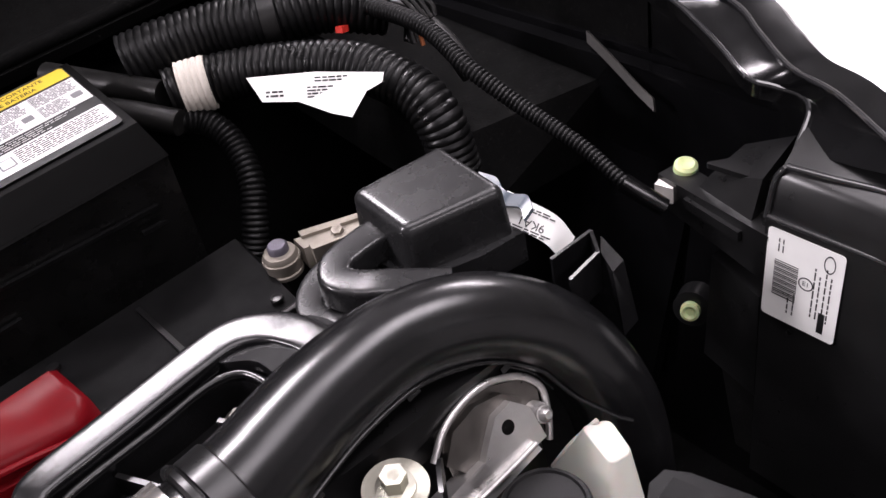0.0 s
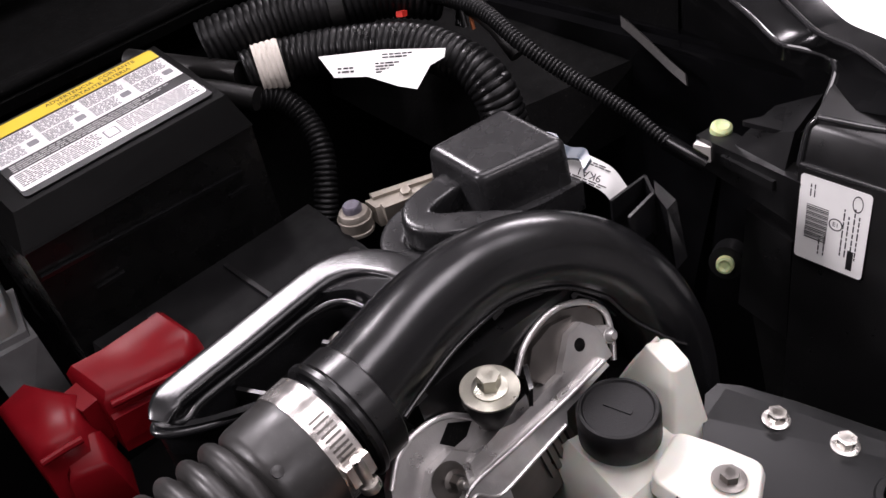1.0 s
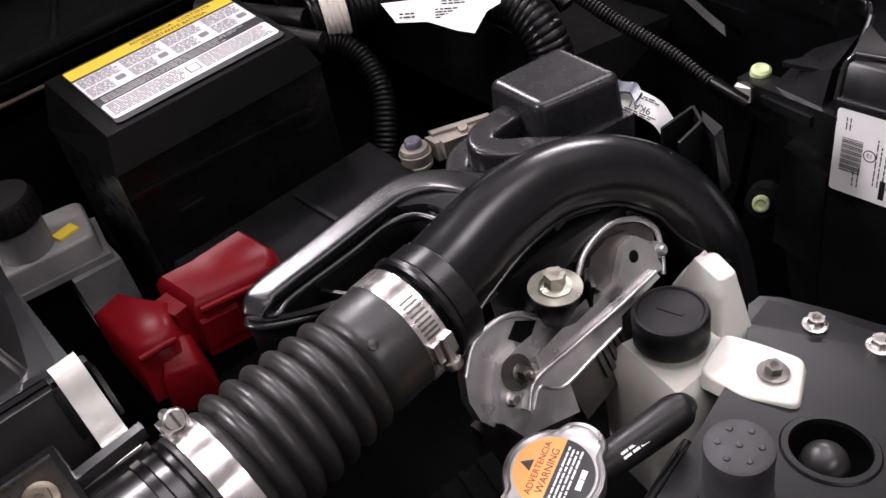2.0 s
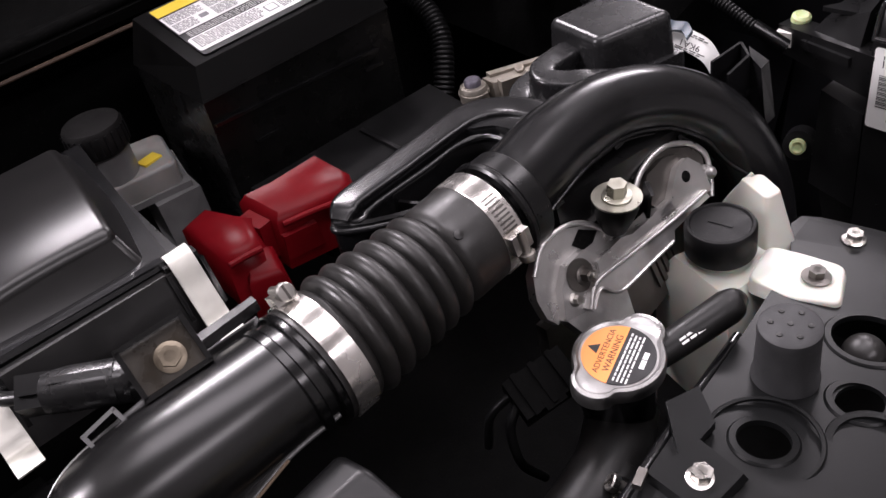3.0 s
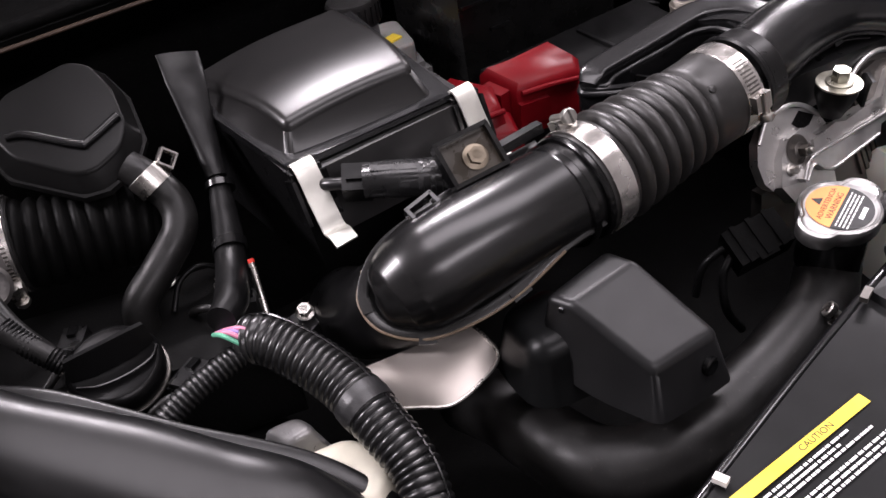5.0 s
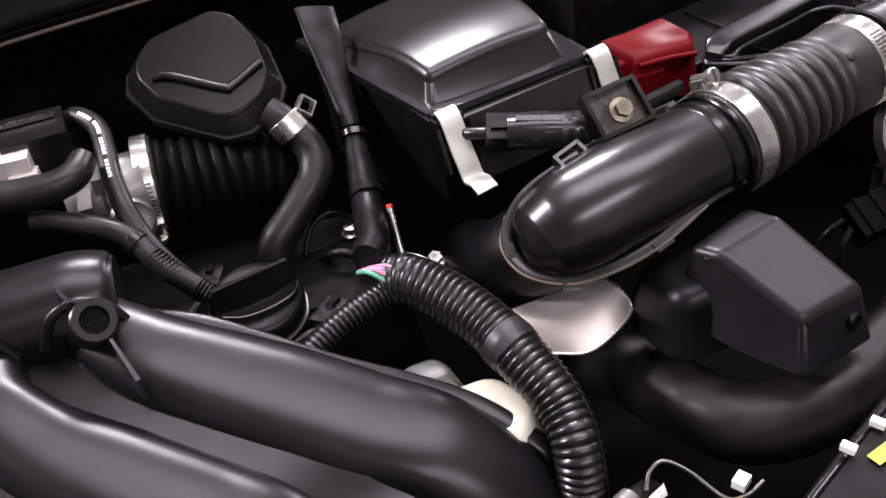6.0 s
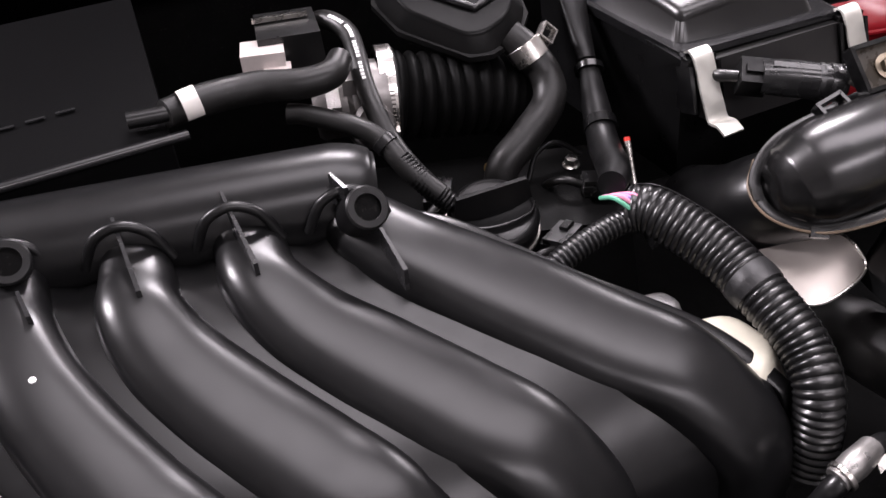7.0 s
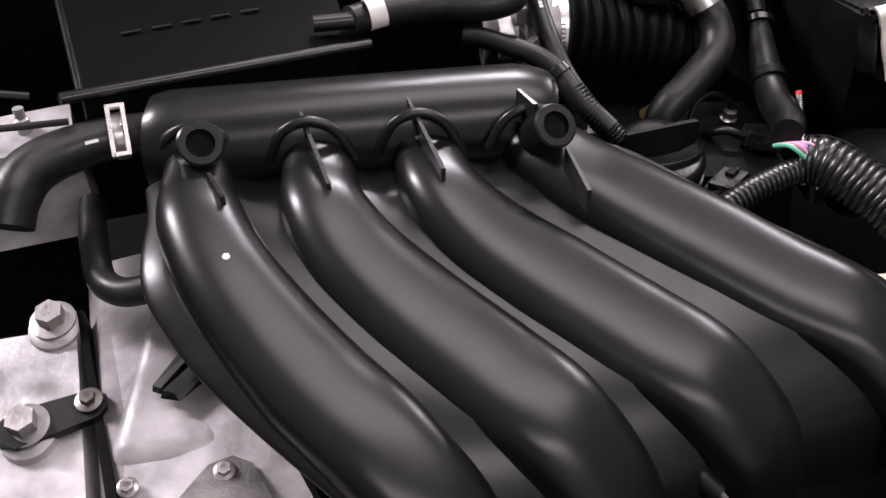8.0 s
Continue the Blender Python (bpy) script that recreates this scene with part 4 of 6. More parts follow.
# negative terminal
neg = thing("battery_terminal", (870, 144, 780), "dull lead battery terminal clamp with a bolt", "terminal")
part("ring", [lathe([(12.5, 776), (13.5, 778), (13.5, 792), (12, 795), (8, 796)], pose(868, 144, 0), 28), hull([[(880, 128, 778), (930, 105, 782), (938, 122, 782), (884, 152, 778)], [(882, 132, 794), (930, 109, 796), (935, 120, 796), (884, 148, 794)]], 3, 2)], lead, neg)
part("gap", [ring(13.2, 14.6, 3, pose(868, 144, 789), 28, 0.5), ring(12.8, 14.4, 4, pose(868, 144, 778), 28, 0.6), hull([[(884, 122, 780), (934, 100, 784), (936, 106, 784), (886, 130, 780)], [(884, 122, 797), (934, 100, 799), (936, 106, 799), (886, 130, 797)]], 1.5), hull([[(888, 142, 780), (936, 116, 784), (938, 122, 784), (890, 149, 780)], [(888, 142, 797), (936, 116, 799), (938, 122, 799), (890, 149, 797)]], 1.5)], lead, neg)
part("post", lathe([(8, 790), (8, 800), (6.5, 802), (0.2, 802)], pose(868, 144, 0), 24), surf("oxidised_post", (0.14, 0.13, 0.16), 0.45, 0.6, bump=0.3), neg)
part("bolt", bolt_head((908, 122, 796), (-0.2, -0.2, 1), 8, 6, 6), lead, neg)
part("cable_lug", tube([(930, 112, 790), (962, 92, 790), (990, 70, 780)], 7, 12), lead, neg)

# ---- red terminal cover ----
redc = thing("terminal_cover", (640, 130, 780), "dark red plastic positive terminal cover", "terminal cover")
part("front_lobe", hull([[(574, 174, 760), (600, 178, 760), (628, 130, 760), (606, 92, 760), (572, 98, 760)], [(574, 174, 800), (598, 177, 802), (618, 134, 803), (602, 100, 801), (575, 104, 799)], [(580, 168, 806), (597, 171, 808), (610, 136, 808), (599, 108, 806), (582, 111, 805)]], 2.5, 3), red_plastic, redc, sharp=50)
part("rear_lobe", hull([[(622, 162, 760), (646, 152, 760), (698, 154, 760), (706, 112, 760), (690, 92, 760), (624, 106, 760)], [(622, 160, 804), (646, 150, 808), (698, 152, 808), (702, 114, 804), (688, 96, 800), (626, 109, 802)], [(627, 154, 812), (647, 146, 815), (693, 147, 815), (696, 116, 811), (684, 101, 808), (632, 114, 809)]], 2.5, 3), red_plastic, redc, sharp=50)
part("front_step", hull([[(578, 92, 745), (612, 78, 745), (622, 112, 745), (590, 118, 745)], [(582, 94, 778), (608, 82, 778), (616, 108, 788), (590, 114, 788)], [(587, 97, 784), (605, 88, 784), (611, 106, 792), (592, 110, 792)]], 2.5, 3), red_plastic, redc, sharp=50)
part("ridge", tube([(630, 106, 802), (658, 99, 802), (687, 93, 799)], 2.6, 8), red_plastic, redc)
part("ridge", tube([(576, 101, 799), (590, 99, 800), (603, 97, 800)], 2.6, 8), red_plastic, redc)
part("notch", hull([[(624, 104, 770), (656, 98, 770), (656, 110, 770), (624, 116, 770)], [(626, 104, 792), (654, 98, 792), (654, 110, 796), (626, 116, 796)]], 2.5), red_plastic, redc)
part("bridge", box((22, 28, 34), pose(622, 132, 786, 0, 0, 10), 5), red_plastic, redc)

# ---- brake fluid reservoir ----
brake = thing("brake_reservoir", (590, 320, 780), "cloudy plastic brake fluid reservoir with a black cap", "reservoir")
part("bowl", pillow([[(536, 282, 778), (622, 270, 778), (636, 330, 778), (552, 350, 778)], [(536, 282, 804), (622, 270, 804), (636, 330, 806), (552, 350, 806)]], 9, 4), surf("cloudy_poly", (0.19, 0.186, 0.178), 0.45, sub=0.2), brake, sharp=50)
part("rim", hull([[(532, 280, z_), (626, 266, z_), (641, 332, z_), (548, 356, z_)] for z_ in (776, 782)], 2), tank_grey, brake)
part("leg", hull([[(590, 262, 700), (632, 262, 700), (636, 308, 700), (594, 310, 700)], [(588, 264, 776), (630, 260, 776), (634, 312, 776), (592, 316, 776)]], 5), tank_grey, brake)
part("neck", lathe([(22, 800), (22, 838), (20, 840)], pose(575, 300, 0), 28), tank_grey, brake)
bc = part("cap", lathe([(25, 836), (26, 838), (26, 858), (24.5, 861), (14, 862), (0.3, 862.6)], pose(573, 295, 0), 40), surf("scuffed_cap", (0.007, 0.0066, 0.0066), 0.5, spec=0.18, bump=0.3), brake, "scuffed black cap")
part("cap_ribs", [box((2.5, 2, 18), pose(573 + 26 * math.cos(a), 295 + 26 * math.sin(a), 848, 0, 0, math.degrees(a)), 0.5, 1) for a in [2 * math.pi * k / 24 for k in range(24)]], cap_black, bc)
part("yellow_mark", box((19, 13, 2), pose(606, 292, 805.6, 0, 0, 12), 0.6, 1), yellow_label, brake)

# ---- silver bracket ----
brk = thing("engine_mount_bracket", (800, -110, 760), "cast aluminium mounting bracket with ribs and a bolt", "bracket")
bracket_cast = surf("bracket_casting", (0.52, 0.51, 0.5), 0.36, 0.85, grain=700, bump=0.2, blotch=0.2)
# lighter copy of the same casting, light put into its colour
lit_cast = surf("lit_bracket_casting", (0.72, 0.71, 0.7), 0.4, 0.9, grain=700, bump=0.2)
mB = axis_m((0, -95, 800), (0, -0.894, 0.447), (1, 0, 0))


def br(x, z):
    """A point of the bracket's slanting face, by x and z."""
    y = -95 + (z - 800) * 0.5
    p = mB.inverted() @ Vector((x, y, z))
    return (p.x, p.y)


def casting(name, pts, lo, hi, bevel, mat_, label=""):
    return part(name, slab([br(*p) for p in pts][::-1], lo, hi, mB, bevel, 3), mat_, brk, label)


# back plate and lump are casting too, darkened in colour for shade
casting("back_plate", ((821, 811), (843, 815), (861, 815), (883, 806), (892, 796), (882, 770), (859, 774), (818, 784)), -16, -6, 2, dark_steel_and_shade)
casting("left_plate", ((722, 812), (743, 814), (765, 806), (779, 793), (783, 785), (756, 779), (744, 773), (727, 762), (716, 768), (708, 764), (702, 772), (701, 786), (707, 800)), -14, -5, 2, bracket_cast)
# black slab on the plate stands in for the shaded opening
casting("opening", ((746, 801), (757, 807), (771, 799), (763, 794), (753, 794)), -5.2, -4.4, 0, insulation_and_shade_black, "black patch for the shade in a casting opening")
casting("stud_plate", ((710, 766), (718, 784), (730, 795), (748, 797), (760, 786), (748, 775), (727, 763)), -6, 3, 2.5, bracket_cast)
casting("upper_ledge", ((752, 786), (780, 789), (790, 786), (834, 789), (836, 778), (785, 777), (750, 776)), -8, 6, 2.5, bracket_cast)
casting("beam", ((727, 766), (742, 777.5), (778, 778), (818, 778), (866, 780), (868, 774), (824, 771), (820, 764), (762, 760), (752, 763), (747, 769), (742, 771), (730, 762)), -6, 9, 2, lit_cast)
part("beam_crest", tube([mB @ Vector((*br(*p), 9.5)) for p in ((728, 765), (742, 776.5), (778, 777), (818, 777), (848, 778), (866, 779))], 1.7, 10, 6), bracket_cast, brk)
part("lower_crest", tube([mB @ Vector((*br(*p), 9)) for p in ((731, 763), (743, 771), (752, 764), (762, 761), (790, 763), (819, 765))], 1.3, 8, 6), bracket_cast, brk)
casting("foot", ((711, 766), (720, 750), (765, 738), (768, 756), (753, 763), (746, 769), (728, 763)), -10, 2, 2, lit_cast)
casting("lump", ((816, 798), (829, 810), (848, 813), (866, 809), (876, 800), (866, 784), (831, 780)), -14, 0, 6, dark_steel_and_shade)
casting("ear", ((820, 786), (834, 788), (842, 795), (853, 804), (866, 805), (875, 796), (876, 776), (854, 776), (824, 776)), -4, 6, 2.5, bracket_cast)
# black disc on the ear for the shade inside its hole
part("ear_hole_shade", lathe([(0.2, 6.6), (3.6, 6.6), (4.4, 6.2), (4.6, 5)], mB @ Matrix.Translation((*br(857, 795), 0)), 20), insulation_and_shade_black, brk)
part("strap", tube([mB @ Vector((*br(*p), -4)) for p in ((812, 802), (826, 812), (843, 817), (861, 817), (880, 810), (890, 801), (893, 792), (888, 778), (882, 768))], 2.2, 12, 6), bracket_cast, brk)
part("arch", tube([mB @ Vector((*br(*p), -3)) for p in ((706, 800), (722, 813), (743, 815), (760, 810), (776, 797))], 2.0, 12, 6), lit_cast, brk)
part("rivet", [lathe([(6.5, -8), (6.5, 0), (5, 2), (4.4, 7), (2.5, 9), (0.2, 9)], mB @ Matrix.Translation((*br(882, 786), 0)), 18), lathe([(5.6, 3), (5.6, 4.6), (4, 5)], mB @ Matrix.Translation((*br(882, 786), 0)), 18)], bracket_cast, brk)
# dark disc puts the recess's shade into colour
part("stud_recess", lathe([(12, 3.6), (10.5, 3.8), (9, 3.2), (0.2, 3.2)], mB @ Matrix.Translation((*br(736, 785), 0)), 28), dark_steel_and_shade, brk)
part("stud", bolt_head(mB @ Vector((*br(739, 783), 3)), (0, -0.89, 0.45), 8, 9, 7), dark_steel_and_shade, brk)
part("stud_tip", lathe([(2.6, 8), (2.6, 15), (1.8, 16), (0.2, 16)], mB @ Matrix.Translation((*br(739, 783), 0)), 14), steel, brk)
part("small_stud", bolt_head(mB @ Vector((*br(724, 774), 3)), (0, -0.89, 0.45), 6, 6, 5), steel, brk)
casting("core_block", ((768, 758), (798, 761), (820, 762), (812, 734), (770, 728)), -14, -2, 2, dark_steel_and_shade)
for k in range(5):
    part("fin", box((4, 24, 7), mB @ Matrix.Translation((*br(800 + 6 * k, 752 + 1.5 * k), -3)), 1.4), dark_steel_and_shade, brk)
part("back_web", hull([[(700, -108, 700), (890, -96, 700), (890, -84, 700), (700, -96, 700)], [(700, -104, 760), (886, -92, 770), (886, -84, 770), (700, -94, 760)]], 2), dark_steel_and_shade, brk)
part("rubber_mount", lathe([(9, -30), (13, -20), (16.5, -9), (16.5, -2)], axis_m((779, -104, 828), (0, -0.1, 1)), 36), loom_dark, brk)
part("mount_cup", strip([(796, -120, 830), (803, -112, 822), (804, -108, 800)], 16, 2.5, (0.6, 0.8, 0)), black_plastic, brk)
part("mount_bolt", bolt_head((779, -105, 828), (0.02, -0.08, 1), 12, 11, 10.5, 17.5), surf("yellow_zinc", (0.42, 0.41, 0.35), 0.36, 1.0), brk, "zinc bolt on a wide washer")

# ---- headlamp housing ----
lamp = thing("headlamp_housing", (1120, -130, 760), "black plastic back of a headlamp housing with a printed label", "headlamp")
part("shell", hull([[(1070, -128, 560), (1066, -250, 560), (1090, -260, 560), (1150, -110, 560)], [(1076, -124, 812), (1074, -250, 812), (1096, -260, 812), (1150, -112, 812)], [(1080, -127, 844), (1082, -245, 838), (1096, -255, 840), (1142, -116, 850)], [(1087, -128, 850), (1088, -240, 845), (1094, -245, 846), (1136, -118, 858)]], 4, 4), lamp_shell, lamp)
part("arm", [hull([[(1074, -128, 760), (1092, -128, 760), (1112, -30, 770), (1094, -28, 770)], [(1074, -128, 800), (1092, -128, 800), (1116, -30, 797), (1094, -26, 797)]], 3), box((52, 4, 8), axis_m((1082, -80, 788), (0, 0, 1), (0.2, 1, 0.0)), 2), hull([[(1082, -110, 798), (1130, -110, 798), (1136, -62, 798), (1096, -60, 798)], [(1090, -112, 830), (1128, -112, 842), (1132, -72, 818), (1104, -64, 806)]], 5, 3)], lamp_shell, lamp)
part("lower_boss", [lathe([(16, -20), (15, 0), (10, 1)], axis_m((1098, -52, 672), (-0.9, -0.3, 0.3)), 20)], lamp_shell, lamp)
part("lower_shell", hull([[(1100, -190, 520), (1150, -200, 520), (1150, -80, 520), (1110, -90, 520)], [(1102, -186, 640), (1150, -200, 640), (1150, -60, 640), (1112, -66, 640)]], 6), insulation_and_shade_black, lamp)
part("side_box", hull([[(1076, -124, 640), (1090, -70, 640), (1120, -70, 640), (1120, -124, 640)], [(1078, -122, 740), (1092, -74, 744), (1120, -74, 744), (1120, -122, 740)]], 3), lamp_shell, lamp)
part("cover_plate", slab([(p.x, p.y) for p in filleted([Vector((1092, -66, 0)), Vector((1106, -78, 0)), Vector((1116, -76, 0)), Vector((1130, -88, 0)), Vector((1132, -112, 0)), Vector((1096, -112, 0))], 5)], 820, 824, None, 1.2), lamp_shell, lamp)
part("screw", lathe([(9, 0), (8.5, 5), (6, 7), (3, 5), (0.2, 5)], axis_m((1109, -39, 797), (-0.1, -0.2, 1)), 20), green_clip, lamp, "pale green adjuster screw")
part("screw", lathe([(8, 0), (7.5, 5), (5.5, 6), (3, 4), (0.2, 4)], axis_m((1096, -53, 673), (-0.85, -0.4, 0.35)), 20), green_clip, lamp, "pale green adjuster screw")
part("clip", box((12, 14, 14), pose(1094, -34, 786, 0, 0, 10), 2), white_clip, lamp, "white nylon clip")
# tubes laid on the shell's creases to hold their highlights
part("crease", tube([(1083, -132, 852), (1088, -160, 851), (1095, -190, 849), (1098, -225, 846)], 2.2, 10, 6), edge_glint, lamp)
part("crease", tube([(1075, -126, 816), (1076, -160, 815), (1077, -200, 814), (1076, -245, 812)], 2.0, 10, 6), edge_glint, lamp)
part("crease", tube([(1075, -125, 815), (1079, -127, 842), (1083, -131, 851)], 2.0, 10, 6), edge_glint, lamp)
mh = axis_m((1073.0, -154, 772.5), (-1, 0.019, 0.039), (-0.019, -1, 0))
hl = part("label_sheet", slab(round_rect(53, 74, 3), 0, 0.4, mh), white_label, lamp, "white printed headlamp label")
for k in range(20):
    y_ = 13 - 1.5 * k
    part("barcode_bar", slab([(-20, y_), (-3, y_), (-3, y_ - (0.9 if k % 3 else 0.5)), (-20, y_ - (0.9 if k % 3 else 0.5))], 0.4, 0.6, mh), ink, hl)
part("oval_mark", [loft([[mh @ Vector(((7 - d) * math.cos(2 * math.pi * k / 32) * 0.55 + 17, (7 - d) * math.sin(2 * math.pi * k / 32) + 26, z)) for k in range(32)] for d, z in ((0, 0.6), (1.0, 0.6), (1.0, 0.4), (0, 0.4))], loop=True)], ink, hl)
part("approval_ring", ring(4.4, 5.2, 0.3, mh @ pose(3, 3, 0.5), 28), ink, hl)
lettering("E1", 5, mh @ pose(3, 3, 0.3), ink, hl)
bars(mh @ pose(12, -2, 0.2, 0, 0, 90), -20, 26, [-4, -7.5, 0, 3.5], ink, hl, 1.0, 0.2, 0.35, 51)
bars(mh @ pose(-14, 24, 0.2, 0, 0, 90), -4, 8, [4, 1], ink, hl, 0.9, 0.2, 0.35, 53)
bars(mh @ pose(-2, -20, 0.2, 0, 0, 90), -8, 12, [6, 2], ink, hl, 1.0, 0.2, 0.35, 52)
part("name_bar", slab([(14, -32), (18.5, -32), (18.5, -15), (14, -15)], 0.4, 0.6, mh), ink, hl)

# ---- intake manifold ----
mani = thing("intake_manifold", (60, 0, 760), "black moulded plastic intake manifold with four runners", "intake manifold")
def top_z(y):
    return 843.2 + 0.12 * (y - 10) if y > 10 else 839 + 0.42 * y if y > -140 else 780.2 + 0.42 * (y + 140) - 0.03 * (y + 140) ** 2
RUNNERS = [
    [(-88, 69), (-93, 44), (-94, 20), (-88, -14), (-75, -48), (-56, -86), (-30, -128), (-6, -164)],
    [(-17, 56), (-20, 35), (-23, 10), (-13, -23), (9, -61), (38, -102), (64, -138), (86, -168)],
    [(49, 50), (51, 34), (50, 6), (66, -28), (93, -62), (127, -102), (156, -136), (178, -166)],
    [(118, 40), (128, 18), (146, -9), (172, -36), (200, -64), (232, -98), (266, -132), (292, -166)],
]
HALF = [[20, 23, 26, 28, 30, 32, 32, 30, 26], [21, 24, 26, 30, 33, 35, 34, 31, 27], [21, 23, 25, 30, 34, 36, 35, 32, 28], [22, 27, 31, 34, 36, 36, 34, 31, 28]]
RIM = [(128, 46), (147, 30), (177, 5), (208, -26), (238, -57), (272, -88), (300, -118), (322, -152)]
for k, pts in enumerate(RUNNERS):
    line = [(x, y, top_z(y) - 22 + (2 if i == 0 else 0)) for i, (x, y) in enumerate(pts)]
    line += [(pts[-1][0] + 4, pts[-1][1] - 10, line[-1][2] - 40)]
    part("runner", tube(line, HALF[k], 48, 8, rb=[20, 21, 22, 22, 22, 22, 22, 21, 18], up=(0.06, -0.35, 0.94), power=2.7), runner_nylon, mani)
LEFT = [(-118, 66), (-120, 38), (-130, -8), (-116, -52), (-92, -92), (-62, -134), (-42, -156), (-26, -174)]
rows = []
for i in range(8):
    row = [Vector((LEFT[i][0], LEFT[i][1], top_z(LEFT[i][1]) - 24))]
    for a, b in zip(RUNNERS, RUNNERS[1:]):
        row += [Vector((a[i][0], a[i][1], top_z(a[i][1]) - 14)), Vector(((a[i][0] + b[i][0]) / 2, (a[i][1] + b[i][1]) / 2, top_z((a[i][1] + b[i][1]) / 2) - (26, 25, 21, 16, 12, 9, 8, 8)[i]))]
    mx, my = (RUNNERS[3][i][0] * 0.45 + RIM[i][0] * 0.55, RUNNERS[3][i][1] * 0.45 + RIM[i][1] * 0.55)
    row += [Vector((*RUNNERS[3][i], top_z(RUNNERS[3][i][1]) - 8)), Vector((mx, my, top_z(my) - 7)), Vector((*RIM[i], top_z(RIM[i][1]) - 22))]
    rows.append(row)
rows.append([p + Vector((5, -10, -16)) for p in rows[-1]])
rows.append([p + Vector((4, -4, -60)) for p in rows[-1]])
under = [[p + Vector((0, 4, -12)) for p in g] for g in rows]
part("web", loft([g + u[::-1] for g, u in zip(rows, under)]), runner_nylon, mani, sharp=80)
part("rim_right", tube([g[-1] + Vector((0, 0, 1)) for g in rows], 6.5, 16, 6, rb=3.2, up=(0.1, -0.35, 0.93), power=3.2), runner_nylon, mani)
part("rim_left", tube([g[0] + Vector((6, 1, 0)) for g in rows], 10.5, 20, 6, rb=4.5, up=(-0.35, -0.3, 0.88), power=3.0), runner_nylon, mani)
part("front_skirt", hull([[(-40, -200, 620), (330, -190, 620), (330, -150, 620), (-40, -150, 620)], [(-30, -182, 700), (322, -172, 700), (322, -140, 710), (-34, -150, 710)]], 6), runner_nylon, mani)
part("plenum", tube([(-110, 101, 836), (-96, 98, 836), (20, 76, 836), (118, 56, 836), (142, 50, 834)], [26, 34, 34, 34, 26], 32, 8), runner_nylon, mani)
part("runner_collar", [tube([(x - 26, y + 16, 836), (x - 16, y + 14, 856), (x, y + 12, 862), (x + 16, y + 8, 854), (x + 26, y + 4, 834)], 3.4, 10) for x, y in ((-20, 40), (46, 26), (-86, 58), (114, 8))], runner_nylon, mani)
for (x, y) in ((-85, 54), (120, 0)):
    ms_ = axis_m((x, y, 858), (0.12, -0.72, 0.68))
    part("port_boss", ring(8.6, 14, 26, ms_ @ pose(0, 0, -9), 32, 1.2), runner_nylon, mani)
    # bore lined in black, the depth shade is in the colour
    part("port_bore", lathe([(8.7, 1), (8.5, 1), (8.5, -17), (0.2, -17)], ms_, 24), insulation_and_shade_black, mani, "open bore, coloured black for its shade")
for a, b in (((-22, 68, 864), (-20, 4, 845)), ((44, 52, 866), (47, -6, 846)), ((-84, 38, 848), (-80, 12, 845)), ((124, -12, 850), (128, -38, 832)), ((108, 28, 872), (112, 10, 868))):
    part("fin", hull([[(a[0] - 1.4, a[1], a[2] - 22), (a[0] + 1.4, a[1], a[2] - 22), (b[0] + 1.4, b[1], b[2] - 14), (b[0] - 1.4, b[1], b[2] - 14)], [(a[0] - 1.0, a[1], a[2]), (a[0] + 1.0, a[1], a[2]), (b[0] + 1.4, b[1], b[2] + 2), (b[0] - 1.4, b[1], b[2] + 2)]], 0.8), grey_plastic, mani)
part("paint_speck", [lathe([(2.4, 0), (1.6, 0.8), (0.2, 1.0)], axis_m((-86, -23, 831), (0, -0.4, 0.9)), 7)], white_label, mani)

# ---- engine cover plate ----
cover = thing("engine_cover", (-60, 200, 850), "black plastic engine cover with raised lettering", "engine cover")
cover_black = surf("dull_cover_plastic", (0.004, 0.004, 0.0042), 0.42, spec=0.03, bump=0.0, blotch=0.03, rvar=0.0)
part("plate", hull([[(-150, 118, 820), (30, 124, 820), (40, 300, 820), (-160, 300, 820)], [(-146, 116, 872), (28, 122, 872), (40, 300, 905), (-156, 300, 905)]], 5, 3), cover_black, cover)
part("front_lip", tube([(-148, 117, 870), (-146, 116, 871), (28, 122, 871), (29, 123, 870)], 4, 12), satin_plastic, cover)
part("side_lip", tube([(-147, 117, 871), (-152, 210, 888), (-157, 298, 904)], 3, 10), satin_plastic, cover)
part("emboss", [box((13, 2, 1.2), pose(-110 + 20 * k, 170 + 1.2 * k, 883.0 + 0.2 * k, 10, 0, 2), 0.4, 1) for k in range(5)], grey_plastic, cover)

# ---- throttle body side ----
throttle = thing("throttle_body", (150, 180, 830), "cast aluminium throttle body with a black actuator", "throttle body")
dull_alu = surf("dull_cast_aluminium", (0.2, 0.19, 0.185), 0.45, 0.8, grain=500, bump=0.4, blotch=0.4)
part("bore", lathe([(24, -24), (27, -20), (27, 2), (31, 6), (31, 12), (28, 16), (28, 34)], axis_m((165, 170, 838), (1, -0.25, 0.05)), 40), dull_alu, throttle)
part("flange_ear", [box((10, 26, 22), pose(150, 148, 846, 10, 0, -14), 4, 3), box((18, 16, 12), pose(168, 150, 862, 0, 0, -14), 4, 3)], dull_alu, throttle)
part("actuator", hull([[(110, 190, 845), (160, 180, 845), (168, 226, 845), (118, 236, 845)], [(112, 194, 892), (158, 184, 892), (164, 222, 896), (120, 232, 896)]], 4), black_plastic, throttle)
part("clasp", box((42, 4, 3), axis_m((136, 214, 897), (0, 0, 1), (1, -0.2, 0.1)), 1), steel, throttle)
